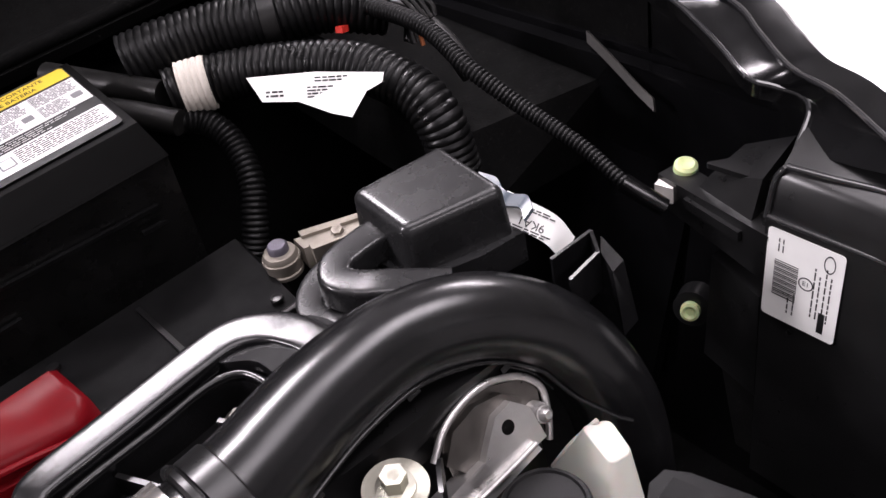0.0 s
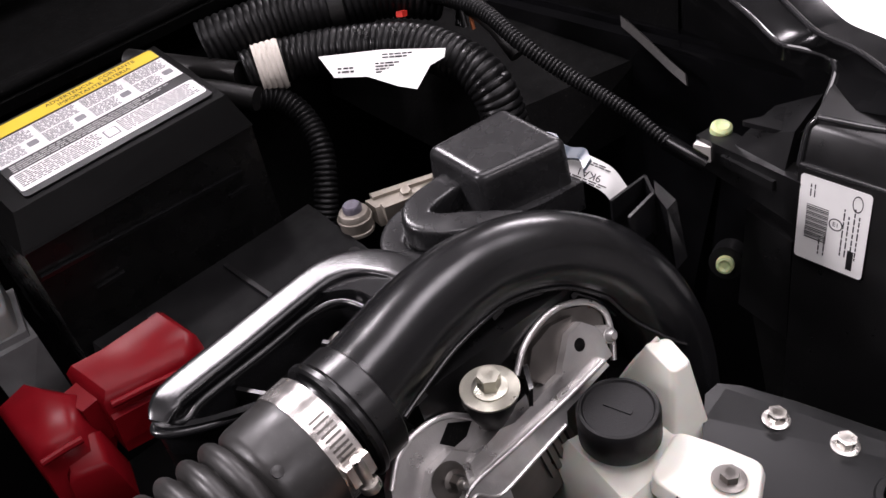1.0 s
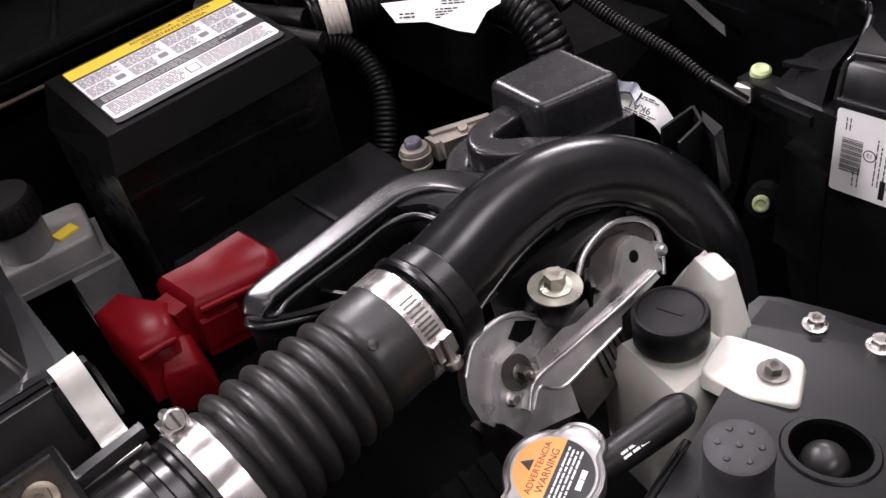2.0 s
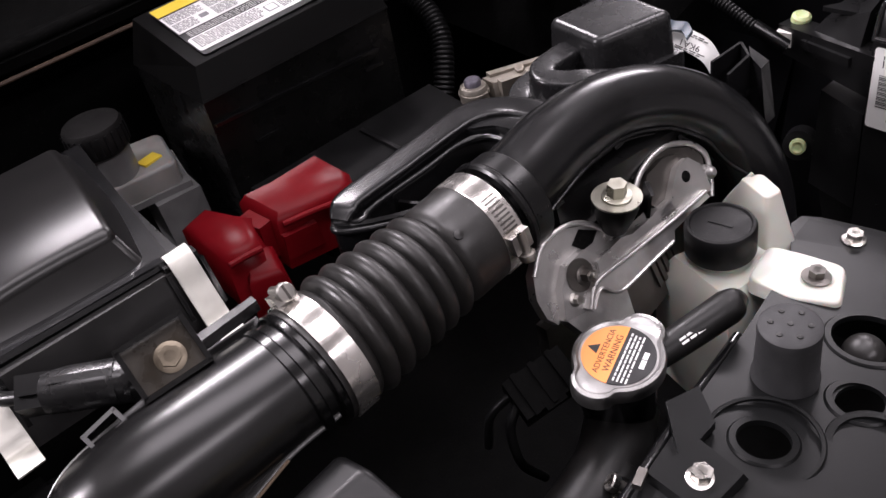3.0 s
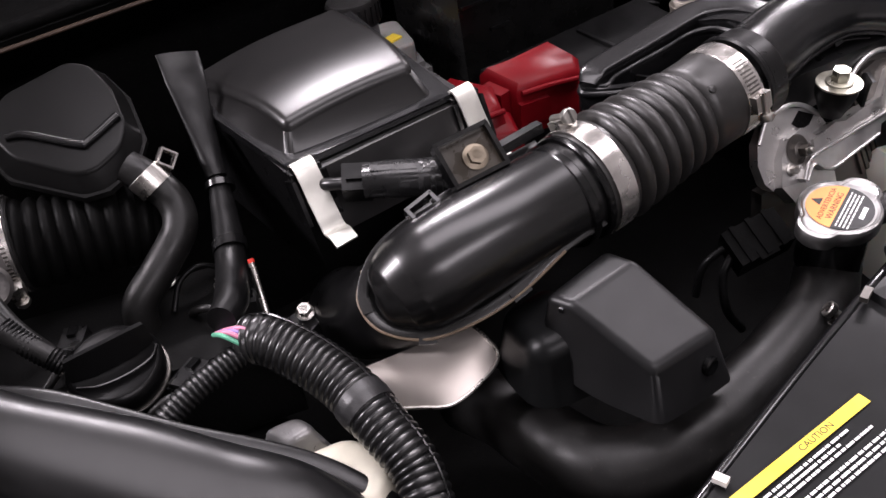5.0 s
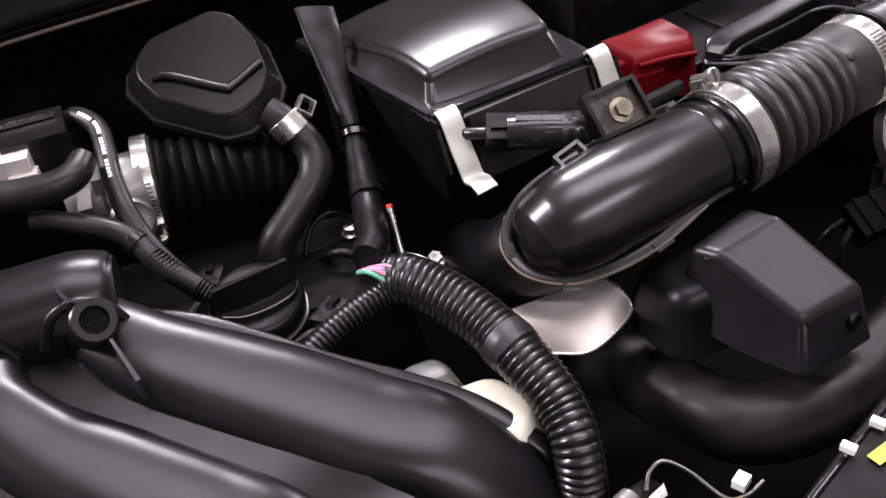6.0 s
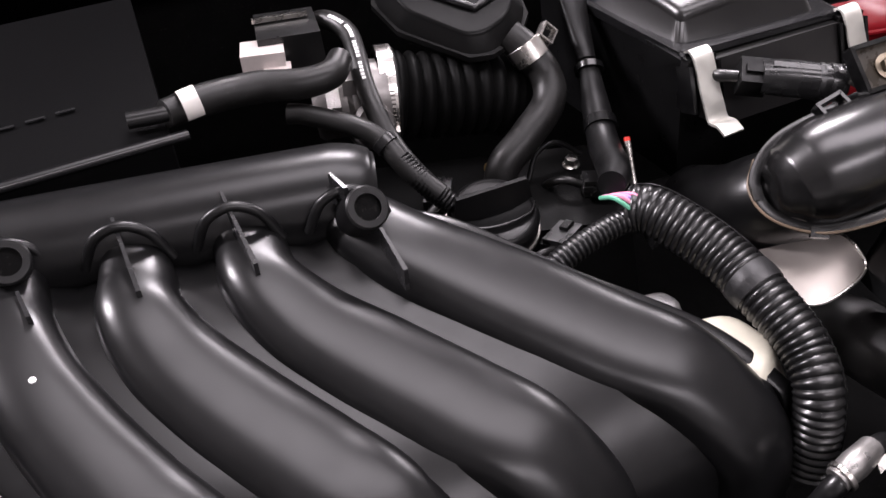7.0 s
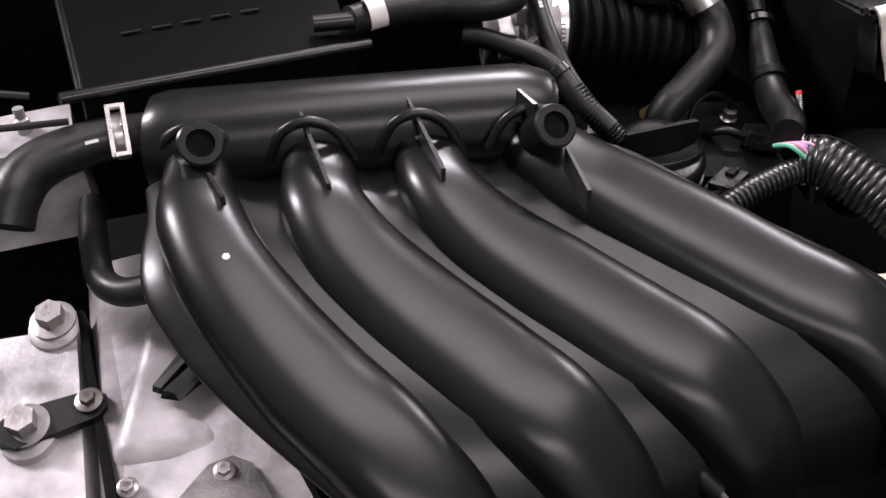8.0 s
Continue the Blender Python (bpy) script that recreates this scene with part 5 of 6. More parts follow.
part("plug", [box((32, 26, 30), pose(114, 192, 872, 0, 0, -15), 5, 3), box((20, 12, 20), pose(120, 178, 866, 0, 0, -15), 4, 3)], surf("off_white_plug", (0.5, 0.45, 0.43), 0.45), throttle, "off-white electrical plug")
part("motor_boss", lathe([(17, 0), (17, 14), (14, 17), (11, 15), (0.2, 15)], axis_m((172, 140, 828), (0.1, -0.85, 0.5)), 30), dull_alu, throttle)
bel = thing("intake_boot", (235, 165, 830), "black ribbed rubber boot on the throttle body", "boot")
part("boot", ribbed([(196, 174, 832), (230, 166, 826), (270, 158, 820), (300, 152, 812)], [36, 35, 34, 33], 4, 11, 36), surf("boot_rubber", (0.003, 0.003, 0.003), 0.5, spec=0.06, bump=0.1), bel)
part("cuff", ring(33, 36.8, 16, axis_m((200, 172, 833), (1, -0.25, -0.05)), 40, 1.5), rubber, bel)
worm_clamp(axis_m((199, 172, 834), (1, -0.25, -0.05), (0, 0, 1)), 37, 12, 112)

lid_black = surf("dull_black_lid", (0.004, 0.004, 0.004), 0.34, spec=0.14, bump=0.02, blotch=0.04, rvar=0.02)
lidbox = thing("resonator_lid", (270, 190, 880), "black plastic resonator lid with a raised ridge", "resonator")
lo = [(214, 217), (221, 232), (240, 244), (302, 241), (317, 227), (323, 197), (317, 160), (303, 145), (277, 139), (260, 144), (222, 187)]


def lid_z(x, y):
    return 866 + 0.15 * (x - 259) + 0.45 * (y - 145)


part("lid", pillow([[(x, y, lid_z(x, y) - 10) for x, y in lo], [(x, y, lid_z(x, y)) for x, y in lo], [(270 + (x - 270) * 0.86, 192 + (y - 192) * 0.86, lid_z(x, y) + 11) for x, y in lo]], 7, 3), lid_black, lidbox, sharp=50)
part("rim", hull([[(270 + (x - 270) * 1.05, 192 + (y - 192) * 1.05, lid_z(x, y) - 4 - d) for x, y in lo] for d in (4, 0)], 1), lid_black, lidbox)
part("ridge", tube([(232, 203, 900), (244, 197, 900), (273, 169, 890), (281, 167, 890), (308, 172, 898)], 3.4, 10), satin_plastic, lidbox)

breather = thing("breather_hose", (300, 120, 830), "black rubber breather hose with a spring clamp", "hose")
part("hose", tube([(296, 148, 868), (304, 138, 860), (314, 122, 842), (308, 106, 826), (280, 94, 808), (258, 88, 792), (252, 84, 760)], 13, 20), rubber, breather)
part("clamp", [ring(13, 14.8, 15, axis_m((306, 135, 857), (0.35, -0.5, -0.75)), 28, 0.3)], steel, breather)
part("clamp_ear", ring(7, 9.4, 8, axis_m((323, 136, 868), (0.2, -0.85, 0.5)), 4, 0.3), band_steel, breather)

vac = thing("vacuum_hose", (60, 135, 880), "black rubber vacuum hose with white tape", "hose")
part("hose", tube([(30, 134, 884), (60, 144, 882), (96, 146, 880), (127, 134, 880), (148, 134, 882), (160, 148, 885)], [10, 11.5, 11.5, 11, 10.5, 9], 20), rubber, vac)
part("nipple", tube([(6, 138, 884), (34, 134, 884)], 6, 14), black_plastic, vac)
part("tape", ring(9.8, 10.8, 12, axis_m((48, 134, 887), (1, 0.05, 0.12)), 24), white_clip, vac, "white tape band")
vac2 = thing("printed_hose", (190, 130, 860), "thin black hose printed with white lettering", "hose")
p2 = [(160, 226, 880), (172, 215, 886), (180, 190, 884), (177, 164, 878), (172, 138, 868), (170, 116, 857), (172, 96, 842), (178, 74, 828), (190, 52, 812)]
part("hose", tube(p2, 7.5, 16), rubber, vac2)
ln = spline(p2, 8)
bar_parts = []
for i in range(10, 34, 1):
    d = (ln[i + 1] - ln[i - 1]).normalized()
    nrm = (Vector((-0.15, -0.7, 0.7)) - d * Vector((-0.15, -0.7, 0.7)).dot(d)).normalized()
    if i % 6 != 4:
        bar_parts.append(box((2.6, 2.8, 0.3), axis_m(ln[i] + nrm * 7.6, nrm, d), 0.05, 1))
part("print", bar_parts, white_ink, vac2)
vac3 = thing("crank_hose", (160, 110, 840), "thin black hose clipped along the manifold", "hose")
part("hose", tube([(112, 134, 860), (124, 127, 859), (153, 103, 852), (166, 88, 843), (174, 70, 830), (190, 50, 814)], 7.5, 14), rubber, vac3)
part("clip", ring(7.4, 9, 7, axis_m((166, 88, 843), (0.4, -0.7, -0.5)), 18, 0.4), black_plastic, vac3)
part("ribbed_end", ribbed([(172, 76, 834), (182, 60, 821), (196, 44, 806)], 8.4, 1.0, 3, 14), loom_black, vac3)

# ---- oil filler cap ----
oil = thing("oil_filler_cap", (222, 40, 790), "black moulded oil filler cap with a grip bar", "oil cap")
mo2 = axis_m((222, 34, 792), (0.0, -0.25, 0.97))
oil_black = surf("oily_black_cap", (0.003, 0.003, 0.0032), 0.34, spec=0.25, bump=0, rvar=0.02)
part("disc", lathe([(33, -6), (33, 4), (31, 8), (29, 9), (27, 7.5), (0.2, 7)], mo2, 40), oil_black, oil)
part("grip", hull([[mo2 @ Vector(p) for p in lv] for lv in ([(-31, 1, 8), (-12, -3, 8), (12, -3, 8), (31, 1, 8), (29, 12, 8), (-29, 12, 8)], [(-28, 6, 24), (-12, 4.5, 26), (12, 4.5, 26), (28, 6, 24), (27, 9, 24), (-27, 9, 24)])], 1.4, 3), oil_black, oil)
part("washer", ring(31, 35, 3, mo2 @ pose(0, 0, -8), 40, 0.6), dark_steel_and_shade, oil)
part("grip_edge", tube([mo2 @ Vector(p) for p in ((-27, -6, 9.5), (-14, -13, 9.5), (4, -15, 9.5), (22, -12, 9.5), (30, -4, 9.5))], 1.2, 8), gloss_plastic, oil)
rock = thing("cam_cover", (240, 60, 760), "dark grey cam cover under the hoses", "cam cover")
# near-black rough casting with very low specular
part("casting", hull([[(120, 60, 700), (330, 0, 700), (360, 120, 700), (150, 180, 700)], [(130, 62, 776), (322, 8, 772), (348, 112, 772), (156, 170, 776)]], 8, 3), surf("dark_casting", (0.004, 0.004, 0.004), 0.6, spec=0.06, grain=400, bump=0.4), rock)
for o in ((286, 122, 776), (206, 70, 776), (320, 90, 774)):
    part("bolt", bolt_head(o, (0, -0.1, 1), 9, 7, 7), steel, rock)
part("gold_bracket", strip([(276, 128, 772), (262, 118, 780), (258, 104, 772)], 14, 2, (0.4, -0.5, 0.7)), brass, rock)

coil_black = surf("coil_plug_black", (0.006, 0.006, 0.0062), 0.32, bump=0.1)


def coil_plug(o, turn, lean):
    ob = thing("coil_connector", o, "black ignition coil connector with a thin sleeved wire", "connector", "coil connectors")
    m = pose(*o, lean, 0, turn)
    part("body", [box((26, 18, 14), m @ pose(0, 0, 7), 3, 3), box((12, 22, 8), m @ pose(-8, 0, 6), 2)], coil_black, ob)
    part("latch", box((10, 6, 3), m @ pose(6, 0, 15.5), 1), gloss_plastic, ob)
    part("wire", tube([m @ Vector(p) for p in ((-14, 0, 7), (-26, 3, 10), (-38, 14, 2), (-44, 30, -14))], 3.2, 10), rubber, ob)
    return ob


coil_plug((262, 2, 772), 30, -8)
coil_plug((318, 44, 776), -24, -6)
coil_plug((206, 92, 776), 60, 0)
stay = thing("hose_stay", (300, 96, 774), "thin bent black stay behind the oil cap", "stay")
part("rod", tube([(278, 84, 776), (292, 96, 790), (312, 100, 792), (330, 92, 780)], 2.2, 10), loom_dark, stay)

# ---- wiring trunk ----
sleeve = thing("taped_loom", (340, 80, 820), "black tape-wrapped wiring loom hanging between hoses", "wiring loom")
part("strap", tube([(374, 208, 910), (368, 184, 897), (359, 152, 869), (351, 122, 844)], [17, 16, 11, 8], 24, 8, rb=[2.5, 3.5, 5, 7], up=(0.1, -0.7, 0.7)), loom_dark, sleeve)
part("sleeve", tube([(350, 118, 842), (336, 82, 824), (322, 48, 814), (306, 10, 818), (292, -8, 822)], [8, 11, 12, 12, 10], 16), loom_dark, sleeve)
part("tie", ring(8, 11.5, 5, axis_m((349, 114, 840), (0.3, 0.75, 0.5)), 18), gloss_plastic, sleeve)
part("tie", ring(11, 13, 8, axis_m((330, 66, 819), (0.3, 0.8, 0.3)), 18), gloss_plastic, sleeve)
for k, mat_ in enumerate((wire_green, wire_pink, wire_violet, wire_pink, wire_green)):
    part("wire", tube([(284 + 2 * k, -7, 813), (287 + 4 * k, -19 - k, 819 + k % 2), (296 + 4 * k, -30 + k, 812)], 1.6, 8), mat_, sleeve)
trunk = thing("main_conduit", (330, -90, 800), "thick black corrugated wiring conduit", "wiring conduit")
part("conduit", ribbed([(302, -18, 804), (312, -30, 806), (326, -56, 799), (336, -86, 790), (340, -122, 780), (342, -152, 768), (336, -176, 750), (328, -190, 700)], [17, 18, 18, 18, 17, 16, 16, 16], 1.7, 5.2, 26), loom_gloss, trunk)
part("tape", tube([(337.6, -97, 787), (338.5, -104, 785.2), (339.2, -111, 783.2)], [18.3, 18.8, 18.2], 26, 6), surf("loom_tape", (0.012, 0.012, 0.0125), 0.4, bump=0.25), trunk, "wrapped black tape")
part("split_edge", tube(on_tube([(302, -18, 804), (312, -30, 806), (326, -56, 799), (336, -86, 790), (340, -122, 780), (342, -152, 768), (336, -176, 750), (328, -190, 700)], [17, 18, 18, 18, 17, 16, 16, 16], 120, -0.6, 8), 1.0, 6, 1), gloss_plastic, trunk)
branch = thing("branch_conduit", (260, -40, 800), "thin black corrugated conduit branching under the manifold", "wiring conduit")
part("conduit", ribbed([(304, -24, 800), (290, -24, 801), (272, -26, 799), (250, -29, 795), (226, -34, 786), (205, -44, 770)], 9, 1.4, 4.0, 18), loom_gloss, branch)
rod = thing("dipstick", (335, 30, 790), "thin grey dipstick rod with a red tip", "dipstick")
part("rod", tube([(334, 36, 820), (326, 10, 790), (322, -4, 770)], 2.6, 10), steel, rod)
part("tip", tube([(334.6, 38, 822), (333.4, 34, 818)], 2.4, 10), bright_red, rod)
hs = thing("heat_shield", (400, -95, 770), "bent bright heat shield plate", "heat shield")
shield_rows = []
for u_, x0_, y0_, z0_, x1_, y1_, z1_ in ((0, 352, -50, 764, 356, -78, 748), (0.3, 372, -58, 768, 376, -96, 750), (0.55, 394, -66, 772, 394, -110, 751), (0.8, 416, -73, 776, 418, -110, 755), (1, 436, -79, 774, 440, -102, 759)):
    a_, b_ = Vector((x0_, y0_, z0_)), Vector((x1_, y1_, z1_))
    shield_rows.append([a_.lerp(b_, v_) + Vector((0, -2, 5 * math.sin(math.pi * v_))) for v_ in (0, 0.12, 0.3, 0.5, 0.7, 0.88, 1)])
cols = [spline([r_[k] for r_ in shield_rows], 6) for k in range(7)]
shield_skin = [[c_[i_] for c_ in cols] for i_ in range(len(cols[0]))]
part("plate", loft([g + [p + Vector((0, 1, -1.6)) for p in g[::-1]] for g in shield_skin]), surf("bright_shield", (0.62, 0.57, 0.53), 0.42, 0.85, bump=0.02, blotch=0.06, rvar=0.02), hs)
part("rolled_edge", tube([r_[-1] for r_ in shield_rows] + [shield_rows[-1][3], shield_rows[-1][0]], 1.4, 8, 6), steel, hs)
plate = thing("ivory_cover", (310, -110, 780), "ivory metal cover half hidden under the manifold rim", "cover")
part("plate", pillow([[(268, -74, 720), (330, -88, 720), (348, -160, 720), (292, -160, 720)], [(280, -88, 764), (326, -100, 768), (338, -140, 764), (308, -158, 758)]], 14, 9), surf("ivory_paint", (0.6, 0.57, 0.47), 0.38), plate, sharp=60)
part("casting", pillow([[(276, -40, 730), (312, -50, 730), (322, -78, 730), (288, -74, 730)], [(282, -46, 754), (308, -54, 758), (314, -72, 756), (290, -70, 752)]], 8, 6), cast_alu, plate, sharp=60)
sidebolt = thing("wiring_bracket", (360, 10, 760), "black steel bracket arm with a zinc bolt", "bracket")
part("arm", hull([[(330, -10, 752), (376, 10, 752), (386, 30, 752), (340, 30, 752)], [(332, -8, 766), (376, 12, 770), (382, 28, 770), (342, 28, 766)]], 2), black_plastic, sidebolt)
part("bolt", bolt_head((355, 18, 771), (-0.1, -0.3, 0.95), 9, 7, 7), steel, sidebolt)

# ---- engine block below ----
block = thing("engine_block", (60, -20, 500), "dark engine block deep below the manifold", "engine")
part("mass", hull([[(-190, -150, 350), (330, -150, 350), (330, 240, 350), (-190, 240, 350)], [(-170, -120, 700), (310, -130, 690), (320, 220, 700), (-170, 230, 700)]], 20, 3), insulation_and_shade_black, block)

# ---- timing cover side ----
tim = thing("timing_cover", (-150, 0, 700), "rough cast aluminium timing cover with bolts", "timing cover")
part("casting", [hull([[(-190, 120, 640), (-90, 100, 640), (-40, -190, 640), (-190, -190, 640)], [(-174, 112, 742), (-96, 92, 742), (-52, -180, 700), (-186, -170, 700)], [(-162, 80, 768), (-112, 76, 774), (-82, -60, 742), (-160, -40, 738)]], 12, 5)], rough_alu, tim)
part("upper_casting", cap_block([(-178, -64), (-104, -74), (-96, 30), (-112, 96), (-174, 104)], lambda x, y: 743 + 0.27 * (y + 40), 14, 640, 5, 26), rough_alu, tim, sharp=60)
part("lower_flange", slab([(-146, -104), (-132, -90), (-120, -79), (-106, -77), (-96, -86), (-88, -124), (-146, -124)], 722, 733, None, 2.5), dull_alu, tim)
ear = thing("engine_mount", (-205, 0, 700), "cast aluminium engine mount arm with large bolts", "engine mount")
part("arm", hull([[(-250, 70, 650), (-172, 66, 650), (-184, -110, 650), (-270, -120, 650)], [(-236, 52, 748), (-182, 44, 750), (-188, -80, 722), (-250, -90, 720)]], 10, 4), rough_alu, ear)
for q in ((-194, 46, 750), (-214, -26, 736)):
    part("pad", lathe([(17, -6), (16, 3), (13, 5), (0.2, 5)], axis_m(q, (-0.05, -0.25, 1)), 28), rough_alu, ear)
for o in ((-194, 47, 757), (-214, -25, 744)):
    part("bolt", bolt_head(o, (-0.05, -0.25, 1), 15, 11, 14), worn_zinc, ear, "large zinc hex bolt")
part("link", slab([(-26, -11), (20, -10), (26, -6), (28, 2), (22, 9), (-24, 13), (-32, 8), (-34, -4)], 0, 7, pose(-196, -22, 738, 14, 0, 10), 2.5), cap_black, ear, "black link plate")
part("link_bolt", bolt_head((-178, -20, 747), (-0.05, -0.25, 1), 8, 6, 8), dark_steel_and_shade, ear)
# black wedge stands in for the shaded gap beside the arm
part("gap_shade", hull([[(-186, 60, 690), (-172, 60, 690), (-160, -120, 690), (-176, -120, 690)], [(-180, 52, 756), (-176, 52, 756), (-170, -90, 728), (-176, -90, 728)]], 2), insulation_and_shade_black, ear)
for o in ((-112, -87, 734), (-164, -78, 731)):
    part("screw", bolt_head(o, (0, -0.3, 1), 7, 5, 6), worn_zinc, tim)
fork = thing("bracket_fork", (-125, -20, 740), "black forked plastic wire guide", "bracket")
part("tine", hull([[(-142, -31, 752), (-136, -36, 752), (-104, -14, 760), (-106, -2, 760)], [(-141, -30, 756), (-137, -34, 756), (-104, -12, 768), (-106, 0, 768)]], 1.5), gloss_plastic, fork)
part("tine", hull([[(-138, -38, 752), (-128, -44, 752), (-96, -28, 758), (-102, -18, 758)], [(-136, -36, 756), (-130, -40, 756), (-96, -26, 765), (-102, -17, 765)]], 1.5), gloss_plastic, fork)
pin = thing("dipstick_tube", (-88, -80, 700), "bright steel tube rising beside the manifold", "tube")
part("tube", tube([(-90, -62, 734), (-91, -90, 722), (-92, -130, 700)], 4.5, 14), steel, pin)

coolhose = thing("coolant_hose", (-180, 70, 840), "black coolant hose with a bright spring clamp", "hose")
part("hose", tube([(-92, 92, 848), (-126, 102, 846), (-160, 99, 844), (-184, 90, 840), (-197, 76, 832), (-203, 64, 820)], [12, 13, 14.5, 15.5, 16, 15], 22), rubber, coolhose)
part("clamp", [ring(13.4, 14.8, 8, axis_m((-130, 102, 846), (1, -0.05, 0.05)), 28, 0.3), *[box(sz, axis_m((-130 + dx, 90, 855), (0.0, -0.6, 0.8), (1, -0.05, 0)) @ pose(0, dy, 4), 0.6) for sz, dx, dy in (((2.5, 34, 3), -4, 0), ((2.5, 34, 3), 5, 0), ((11, 2.5, 3), 0.5, 16), ((11, 2.5, 3), 0.5, -16))]], steel, coolhose)
part("printed_mark", strip([(-150, 88, 853), (-146, 88, 853.4), (-142, 88, 853.6)], 2, 0.3, (0, 0.6, 0.8)), white_ink, coolhose)
head = thing("cylinder_head", (-190, 160, 800), "cast aluminium edge of the cylinder head with studs", "cylinder head")
part("casting", hull([[(-300, 128, 760), (-158, 128, 760), (-158, 180, 760), (-300, 180, 760)], [(-300, 134, 824), (-160, 132, 830), (-160, 172, 838), (-300, 172, 834)]], 4, 3), rough_alu, head)
for q in ((-190, 154, 836), (-228, 156, 834)):
    part("stud", lathe([(5, -4), (5, 6), (3.5, 7), (3.5, 14), (0.2, 14.5)], pose(*q), 14), cast_alu, head)
byp = thing("bypass_hose", (-150, 20, 790), "curved black bypass hose", "hose")
part("hose", tube([(-158, 112, 794), (-160, 90, 792), (-160, 60, 790), (-158, 36, 788), (-146, 20, 788), (-124, 14, 792)], 9, 16), rubber, byp)

# ---- small clutter low in the bay ----
plugblock = thing("connector_block", (670, -122, 735), "black plastic connector block below the radiator cap", "connector")
mcb = axis_m((674, -122, 738), (-0.3, -0.4, 0.86), (0.95, -0.25, 0.2))
part("body", box((46, 30, 26), mcb, 3, 3), insulation_and_shade_black, plugblock)
for k in range(3):
    part("rib", box((4, 32, 4), mcb @ pose(-14 + 14 * k, 0, 13), 1), insulation_and_shade_black, plugblock)
part("latch", box((16, 8, 5), mcb @ pose(0, -14, 11), 1.5), insulation_and_shade_black, plugblock)
part("wire", tube([mcb @ Vector((-20, 0, 0)), mcb @ Vector((-34, -10, -8)), mcb @ Vector((-40, -30, -30)), mcb @ Vector((-30, -44, -60))], 3.4, 10), loom_dark, plugblock)
part("wire", tube([mcb @ Vector((-20, 8, -2)), mcb @ Vector((-40, 6, -14)), mcb @ Vector((-52, -6, -40))], 3, 10), loom_dark, plugblock)
gcable = thing("ground_cable", (380, -215, 730), "bright cable lugs and clips low beside the radiator", "cable")
part("cable", tube([(300, -214, 690), (312, -219, 724), (325, -217, 731), (347, -212, 732), (366, -206, 722), (380, -196, 690)], 7, 16), loom_gloss, gcable)
part("sleeve", tube([(314, -219, 732), (328, -217, 736), (346, -212, 735)], [8, 9, 8], 20), surf("worn_bright_sleeve", (0.3, 0.29, 0.28), 0.35, 0.8, bump=0.3, blotch=0.5), gcable, "worn bright metal sleeve")
part("sleeve_band", ring(8.5, 10, 4, axis_m((318, -219, 733), (0.9, 0.1, 0.3)), 24, 0.6), steel, gcable)
part("lug", strip([(340, -224, 733), (352, -222, 737), (365, -220, 738)], 7, 2, (0.3, 0.8, 0.4)), steel, gcable)
part("spring_wire", tube([(356, -214, 738), (363, -209, 745), (373, -210, 748), (381, -223, 745), (390, -244, 735), (402, -249, 734), (416, -248, 735)], 1.5, 10, 8), dark_steel_and_shade, gcable, "bent steel wire")
part("clip", box((10, 8, 6), pose(404, -242, 738, 0, 0, 20), 2), white_clip, gcable)
nub = thing("vacuum_nipple", (150, -170, 715), "black rubber capped nipple below the manifold", "nipple")
part("cap", tube([(132, -158, 730), (140, -168, 722), (150, -178, 712)], [7, 8, 8], 16), rubber, nub)
part("tip", tube([(150, -178, 712), (156, -184, 706)], 5, 12), dark_steel_and_shade, nub)
side = thing("side_cables", (-215, 95, 800), "small cables and a steel clip beside the coolant hose", "cable")
part("cable", tube([(-300, 120, 862), (-240, 128, 856), (-200, 134, 848), (-160, 132, 846)], 2.4, 8), rubber, side)
part("cable", tube([(-300, 150, 880), (-230, 150, 872), (-180, 148, 860)], 2.4, 8), rubber, side)
part("clip", ring(8, 10, 6, axis_m((-238, 34, 782), (-0.3, -0.7, 0.6)), 24, 0.4), steel, side)

# ---- harness behind the battery ----
loom = thing("large_conduit", (950, 200, 870), "thick black corrugated harness with a tag label", "wiring conduit")
part("conduit", ribbed([(888, 292, 872), (923, 278, 872), (964, 243, 872), (1001, 196, 868), (1016, 150, 856), (1019, 122, 835), (1018, 108, 790)], 20, 1.6, 6, 26), loom_black, loom)
part("tape", ribbed([(898, 287, 872), (908, 282, 872), (919, 276, 872)], 22.5, 1.2, 5, 24), cloth_tape, loom, "beige cloth tape")
part("stub", [tube([(836, 405, 882), (862, 350, 876), (886, 296, 872)], 11, 16), tube([(832, 352, 870), (855, 305, 868), (878, 264, 860)], 10.5, 16)], rubber, loom)
TAG = [(930, 235, 882), (966, 192, 882), (996, 146, 880), (992, 145, 874), (980, 150, 871), (962, 150, 858), (954, 164, 861), (944, 190, 868), (926, 212, 870)]
part("tag", hull([[vec(p) for p in TAG], [vec(p) + Vector((-0.3, -0.5, 0.3)) for p in TAG]], 0), white_label, loom, "white printed tag")
mtag = axis_m((957, 186, 876), (-0.55, -0.6, 0.58), (0.62, -0.78, 0.0))
bars(mtag, 2, 34, [6, 3.6], ink, loom, 1.3, 0.2, 1.2, 61)
bars(mtag, -4, 24, [-1, -3.4, -5.8, -8.2], ink, loom, 1.3, 0.3, 1.6, 62)
bars(mtag, -36, -22, [-3, -6], ink, loom, 1.6, 0.1, 1.2, 63)
loom2 = thing("rear_conduit", (960, 300, 890), "thick black corrugated harness along the firewall", "wiring conduit")
part("conduit", ribbed([(885, 345, 886), (912, 332, 890), (952, 312, 892), (989, 284, 894), (1030, 258, 894), (1070, 230, 880)], 24, 1.7, 6.4, 26), loom_dark, loom2)
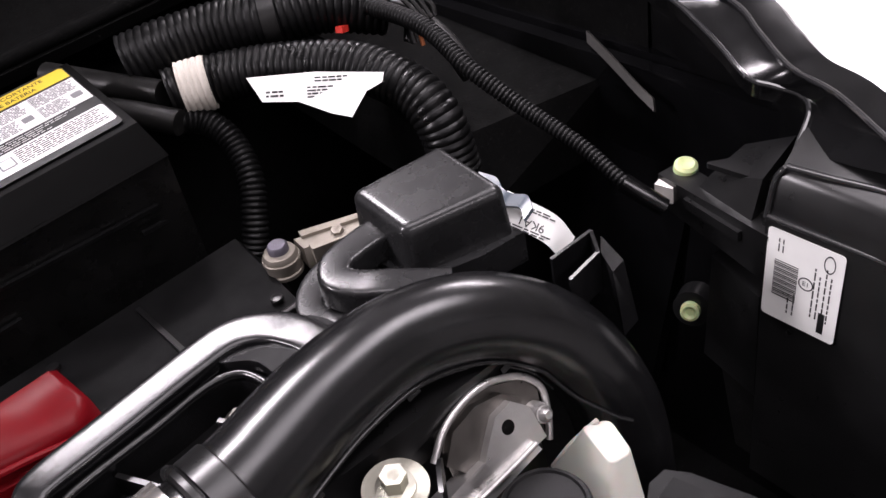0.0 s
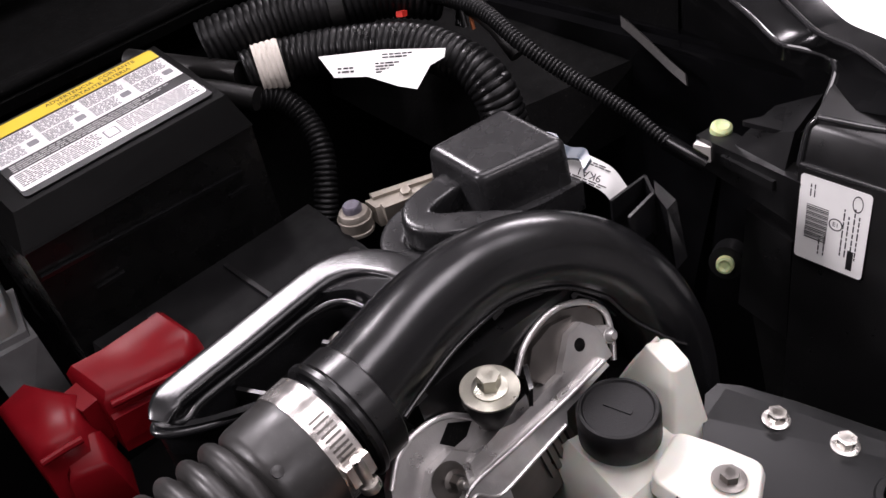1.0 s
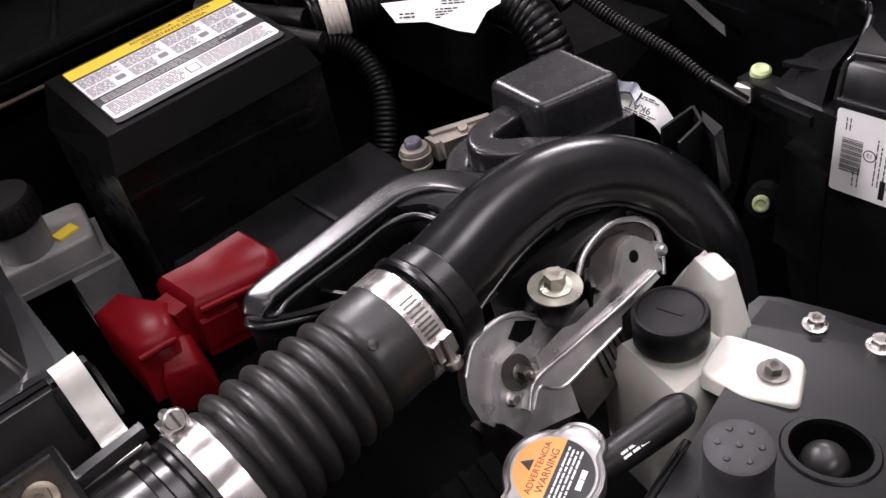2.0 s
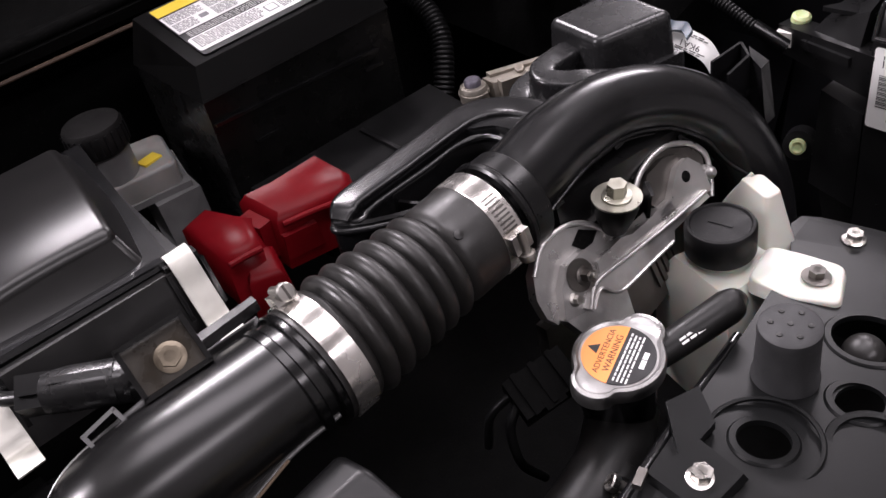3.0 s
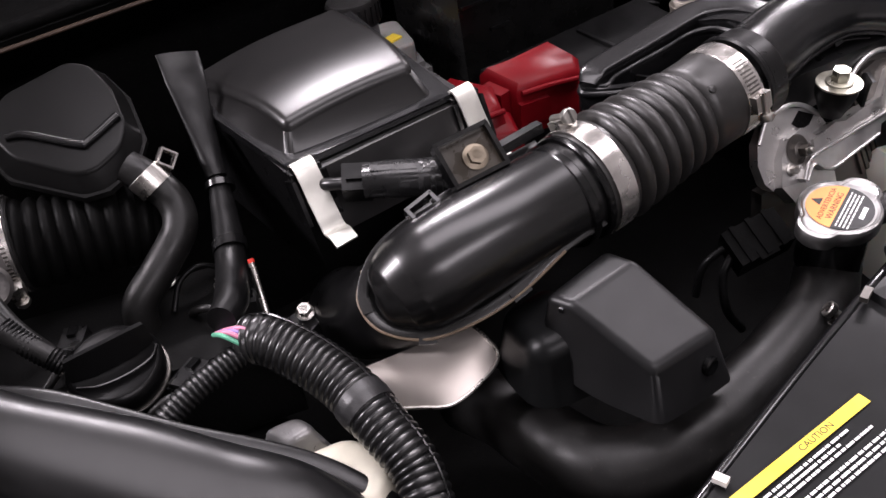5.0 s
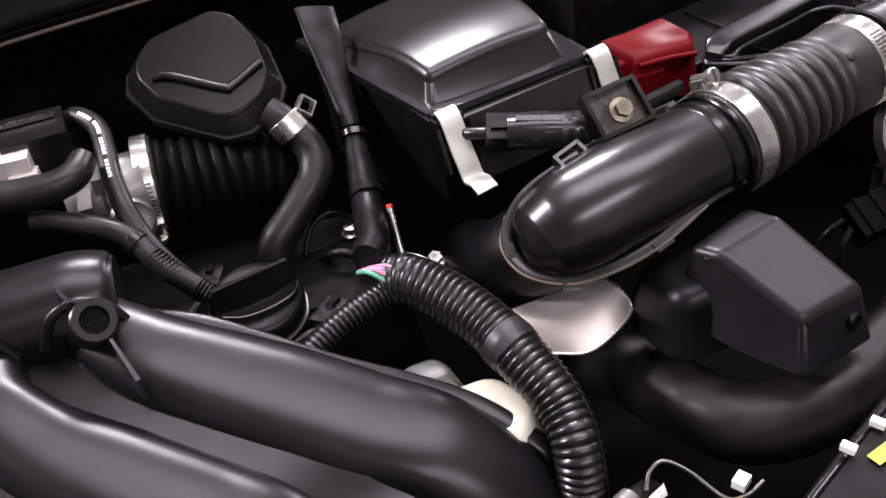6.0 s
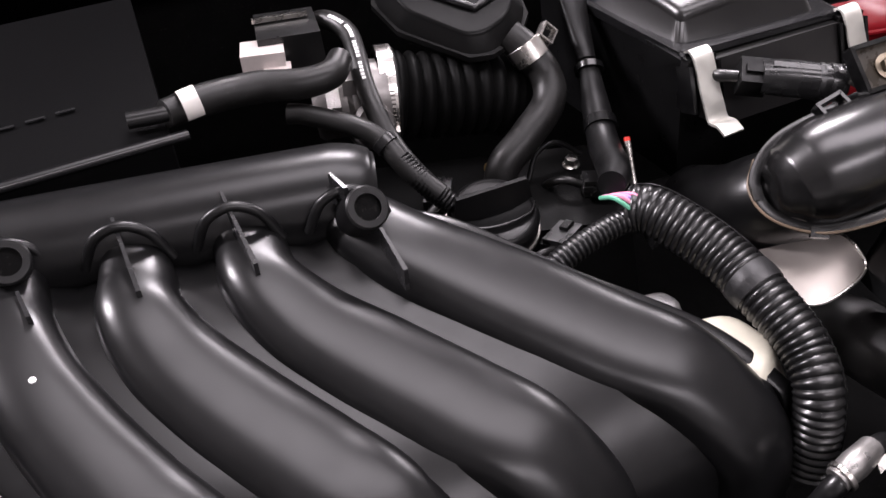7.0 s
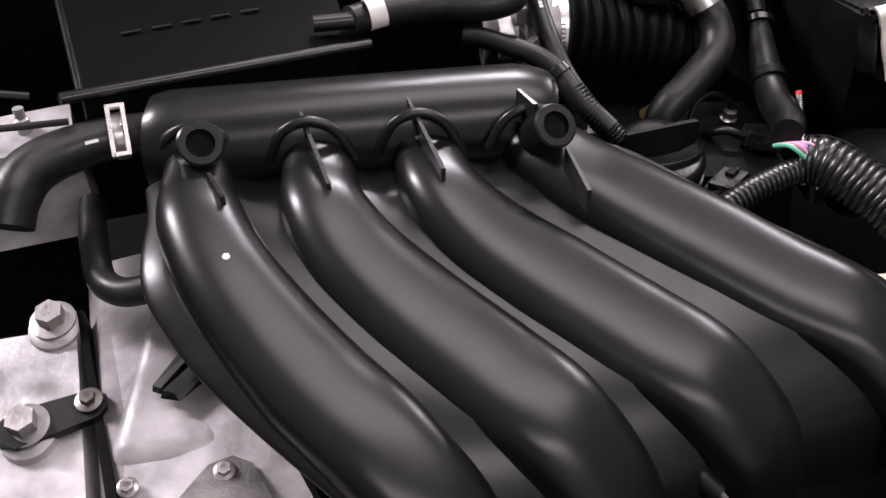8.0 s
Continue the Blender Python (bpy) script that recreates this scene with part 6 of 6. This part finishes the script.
part("tape_band", tube([(985, 287, 894), (996, 280, 894)], 25.2, 22, 3), rubber, loom2, "black tape band")
part("wire_bundle", tube([(1066, 232, 882), (1084, 214, 868), (1092, 190, 850), (1090, 160, 826)], 9, 12), rubber, loom2)
for k in range(4):
    part("loose_wire", tube([(1020 + 8 * k, 262, 912 + 2 * k), (1046 + 9 * k, 262 - 6 * k, 916 - 3 * k), (1072 + 7 * k, 232 - 9 * k, 900 - 6 * k), (1080 + 4 * k, 196, 870)], 2.2, 8), rubber, loom2)
loom3 = thing("down_conduit", (890, 240, 830), "thin corrugated conduit curving down beside the battery", "wiring conduit")
part("conduit", ribbed([(882, 278, 856), (899, 268, 848), (906, 248, 834), (900, 222, 812), (884, 206, 785), (868, 198, 755)], 11, 1.6, 4.6, 18), loom_dark, loom3)
bonnet_cable = thing("wing_conduit", (1070, 60, 820), "long thin corrugated conduit running to the headlamp", "wiring conduit")
part("conduit", ribbed([(1020, 275, 900), (1046, 235, 892), (1052, 165, 888), (1046, 110, 870), (1053, 70, 848), (1060, 15, 826), (1060, -25, 808), (1072, -48, 790)], [8, 8, 7.6, 7.2, 6.8, 6.2, 5.6, 5.4], 1.1, 3.6, 16), loom_dark, bonnet_cable)
part("end_cuff", tube([(1059, -22, 810), (1066, -37, 799), (1072, -48, 790)], [7, 6.8, 6.6], 16, 6), gloss_plastic, bonnet_cable, "taped conduit end")
wires = thing("wire_loop", (1060, 240, 860), "loose black wires looping down beside the firewall", "wires")
for k in range(3):
    o = 5 * k
    part("wire", tube([(1034, 268 - o, 878), (1050 + o, 256 - o, 888 - o), (1068 + o, 238, 889 - o), (1078 + o, 220 + o, 876 - o), (1074, 208 + o, 850)], 2.8, 10), loom_gloss, wires)
part("orange_wire", tube([(1078, 226, 876), (1084, 214, 866), (1080, 204, 846)], 2, 8), surf("orange_insulation", (0.3, 0.09, 0.03), 0.45), wires, "faded orange wire")
redbit = thing("red_lock", (1022, 232, 880), "small red connector lock", "connector")
part("lock", box((12, 6, 5), pose(1022, 230, 882, 0, 20, 30), 1.5), bright_red, redbit)

# ---- floor tiles beyond the wing ----
ground = bpy.data.objects["ground"]
tile_bm = box((595, 595, 10), pose(0, 0, 0), 2, 1)
bmesh.ops.transform(tile_bm, matrix=Matrix.Scale(0.001, 4), verts=tile_bm.verts)
tile_me = bpy.data.meshes.new("floor_tile")
tile_bm.to_mesh(tile_me)
tile_me.materials.append(tile_white)
for i in range(15):
    for j in range(15):
        t_ = new("floor_tile", tile_me)
        t_.parent = ground
        t_.location = (-3.7 + 0.6 * i, -4.2 + 0.6 * j, 0.0)
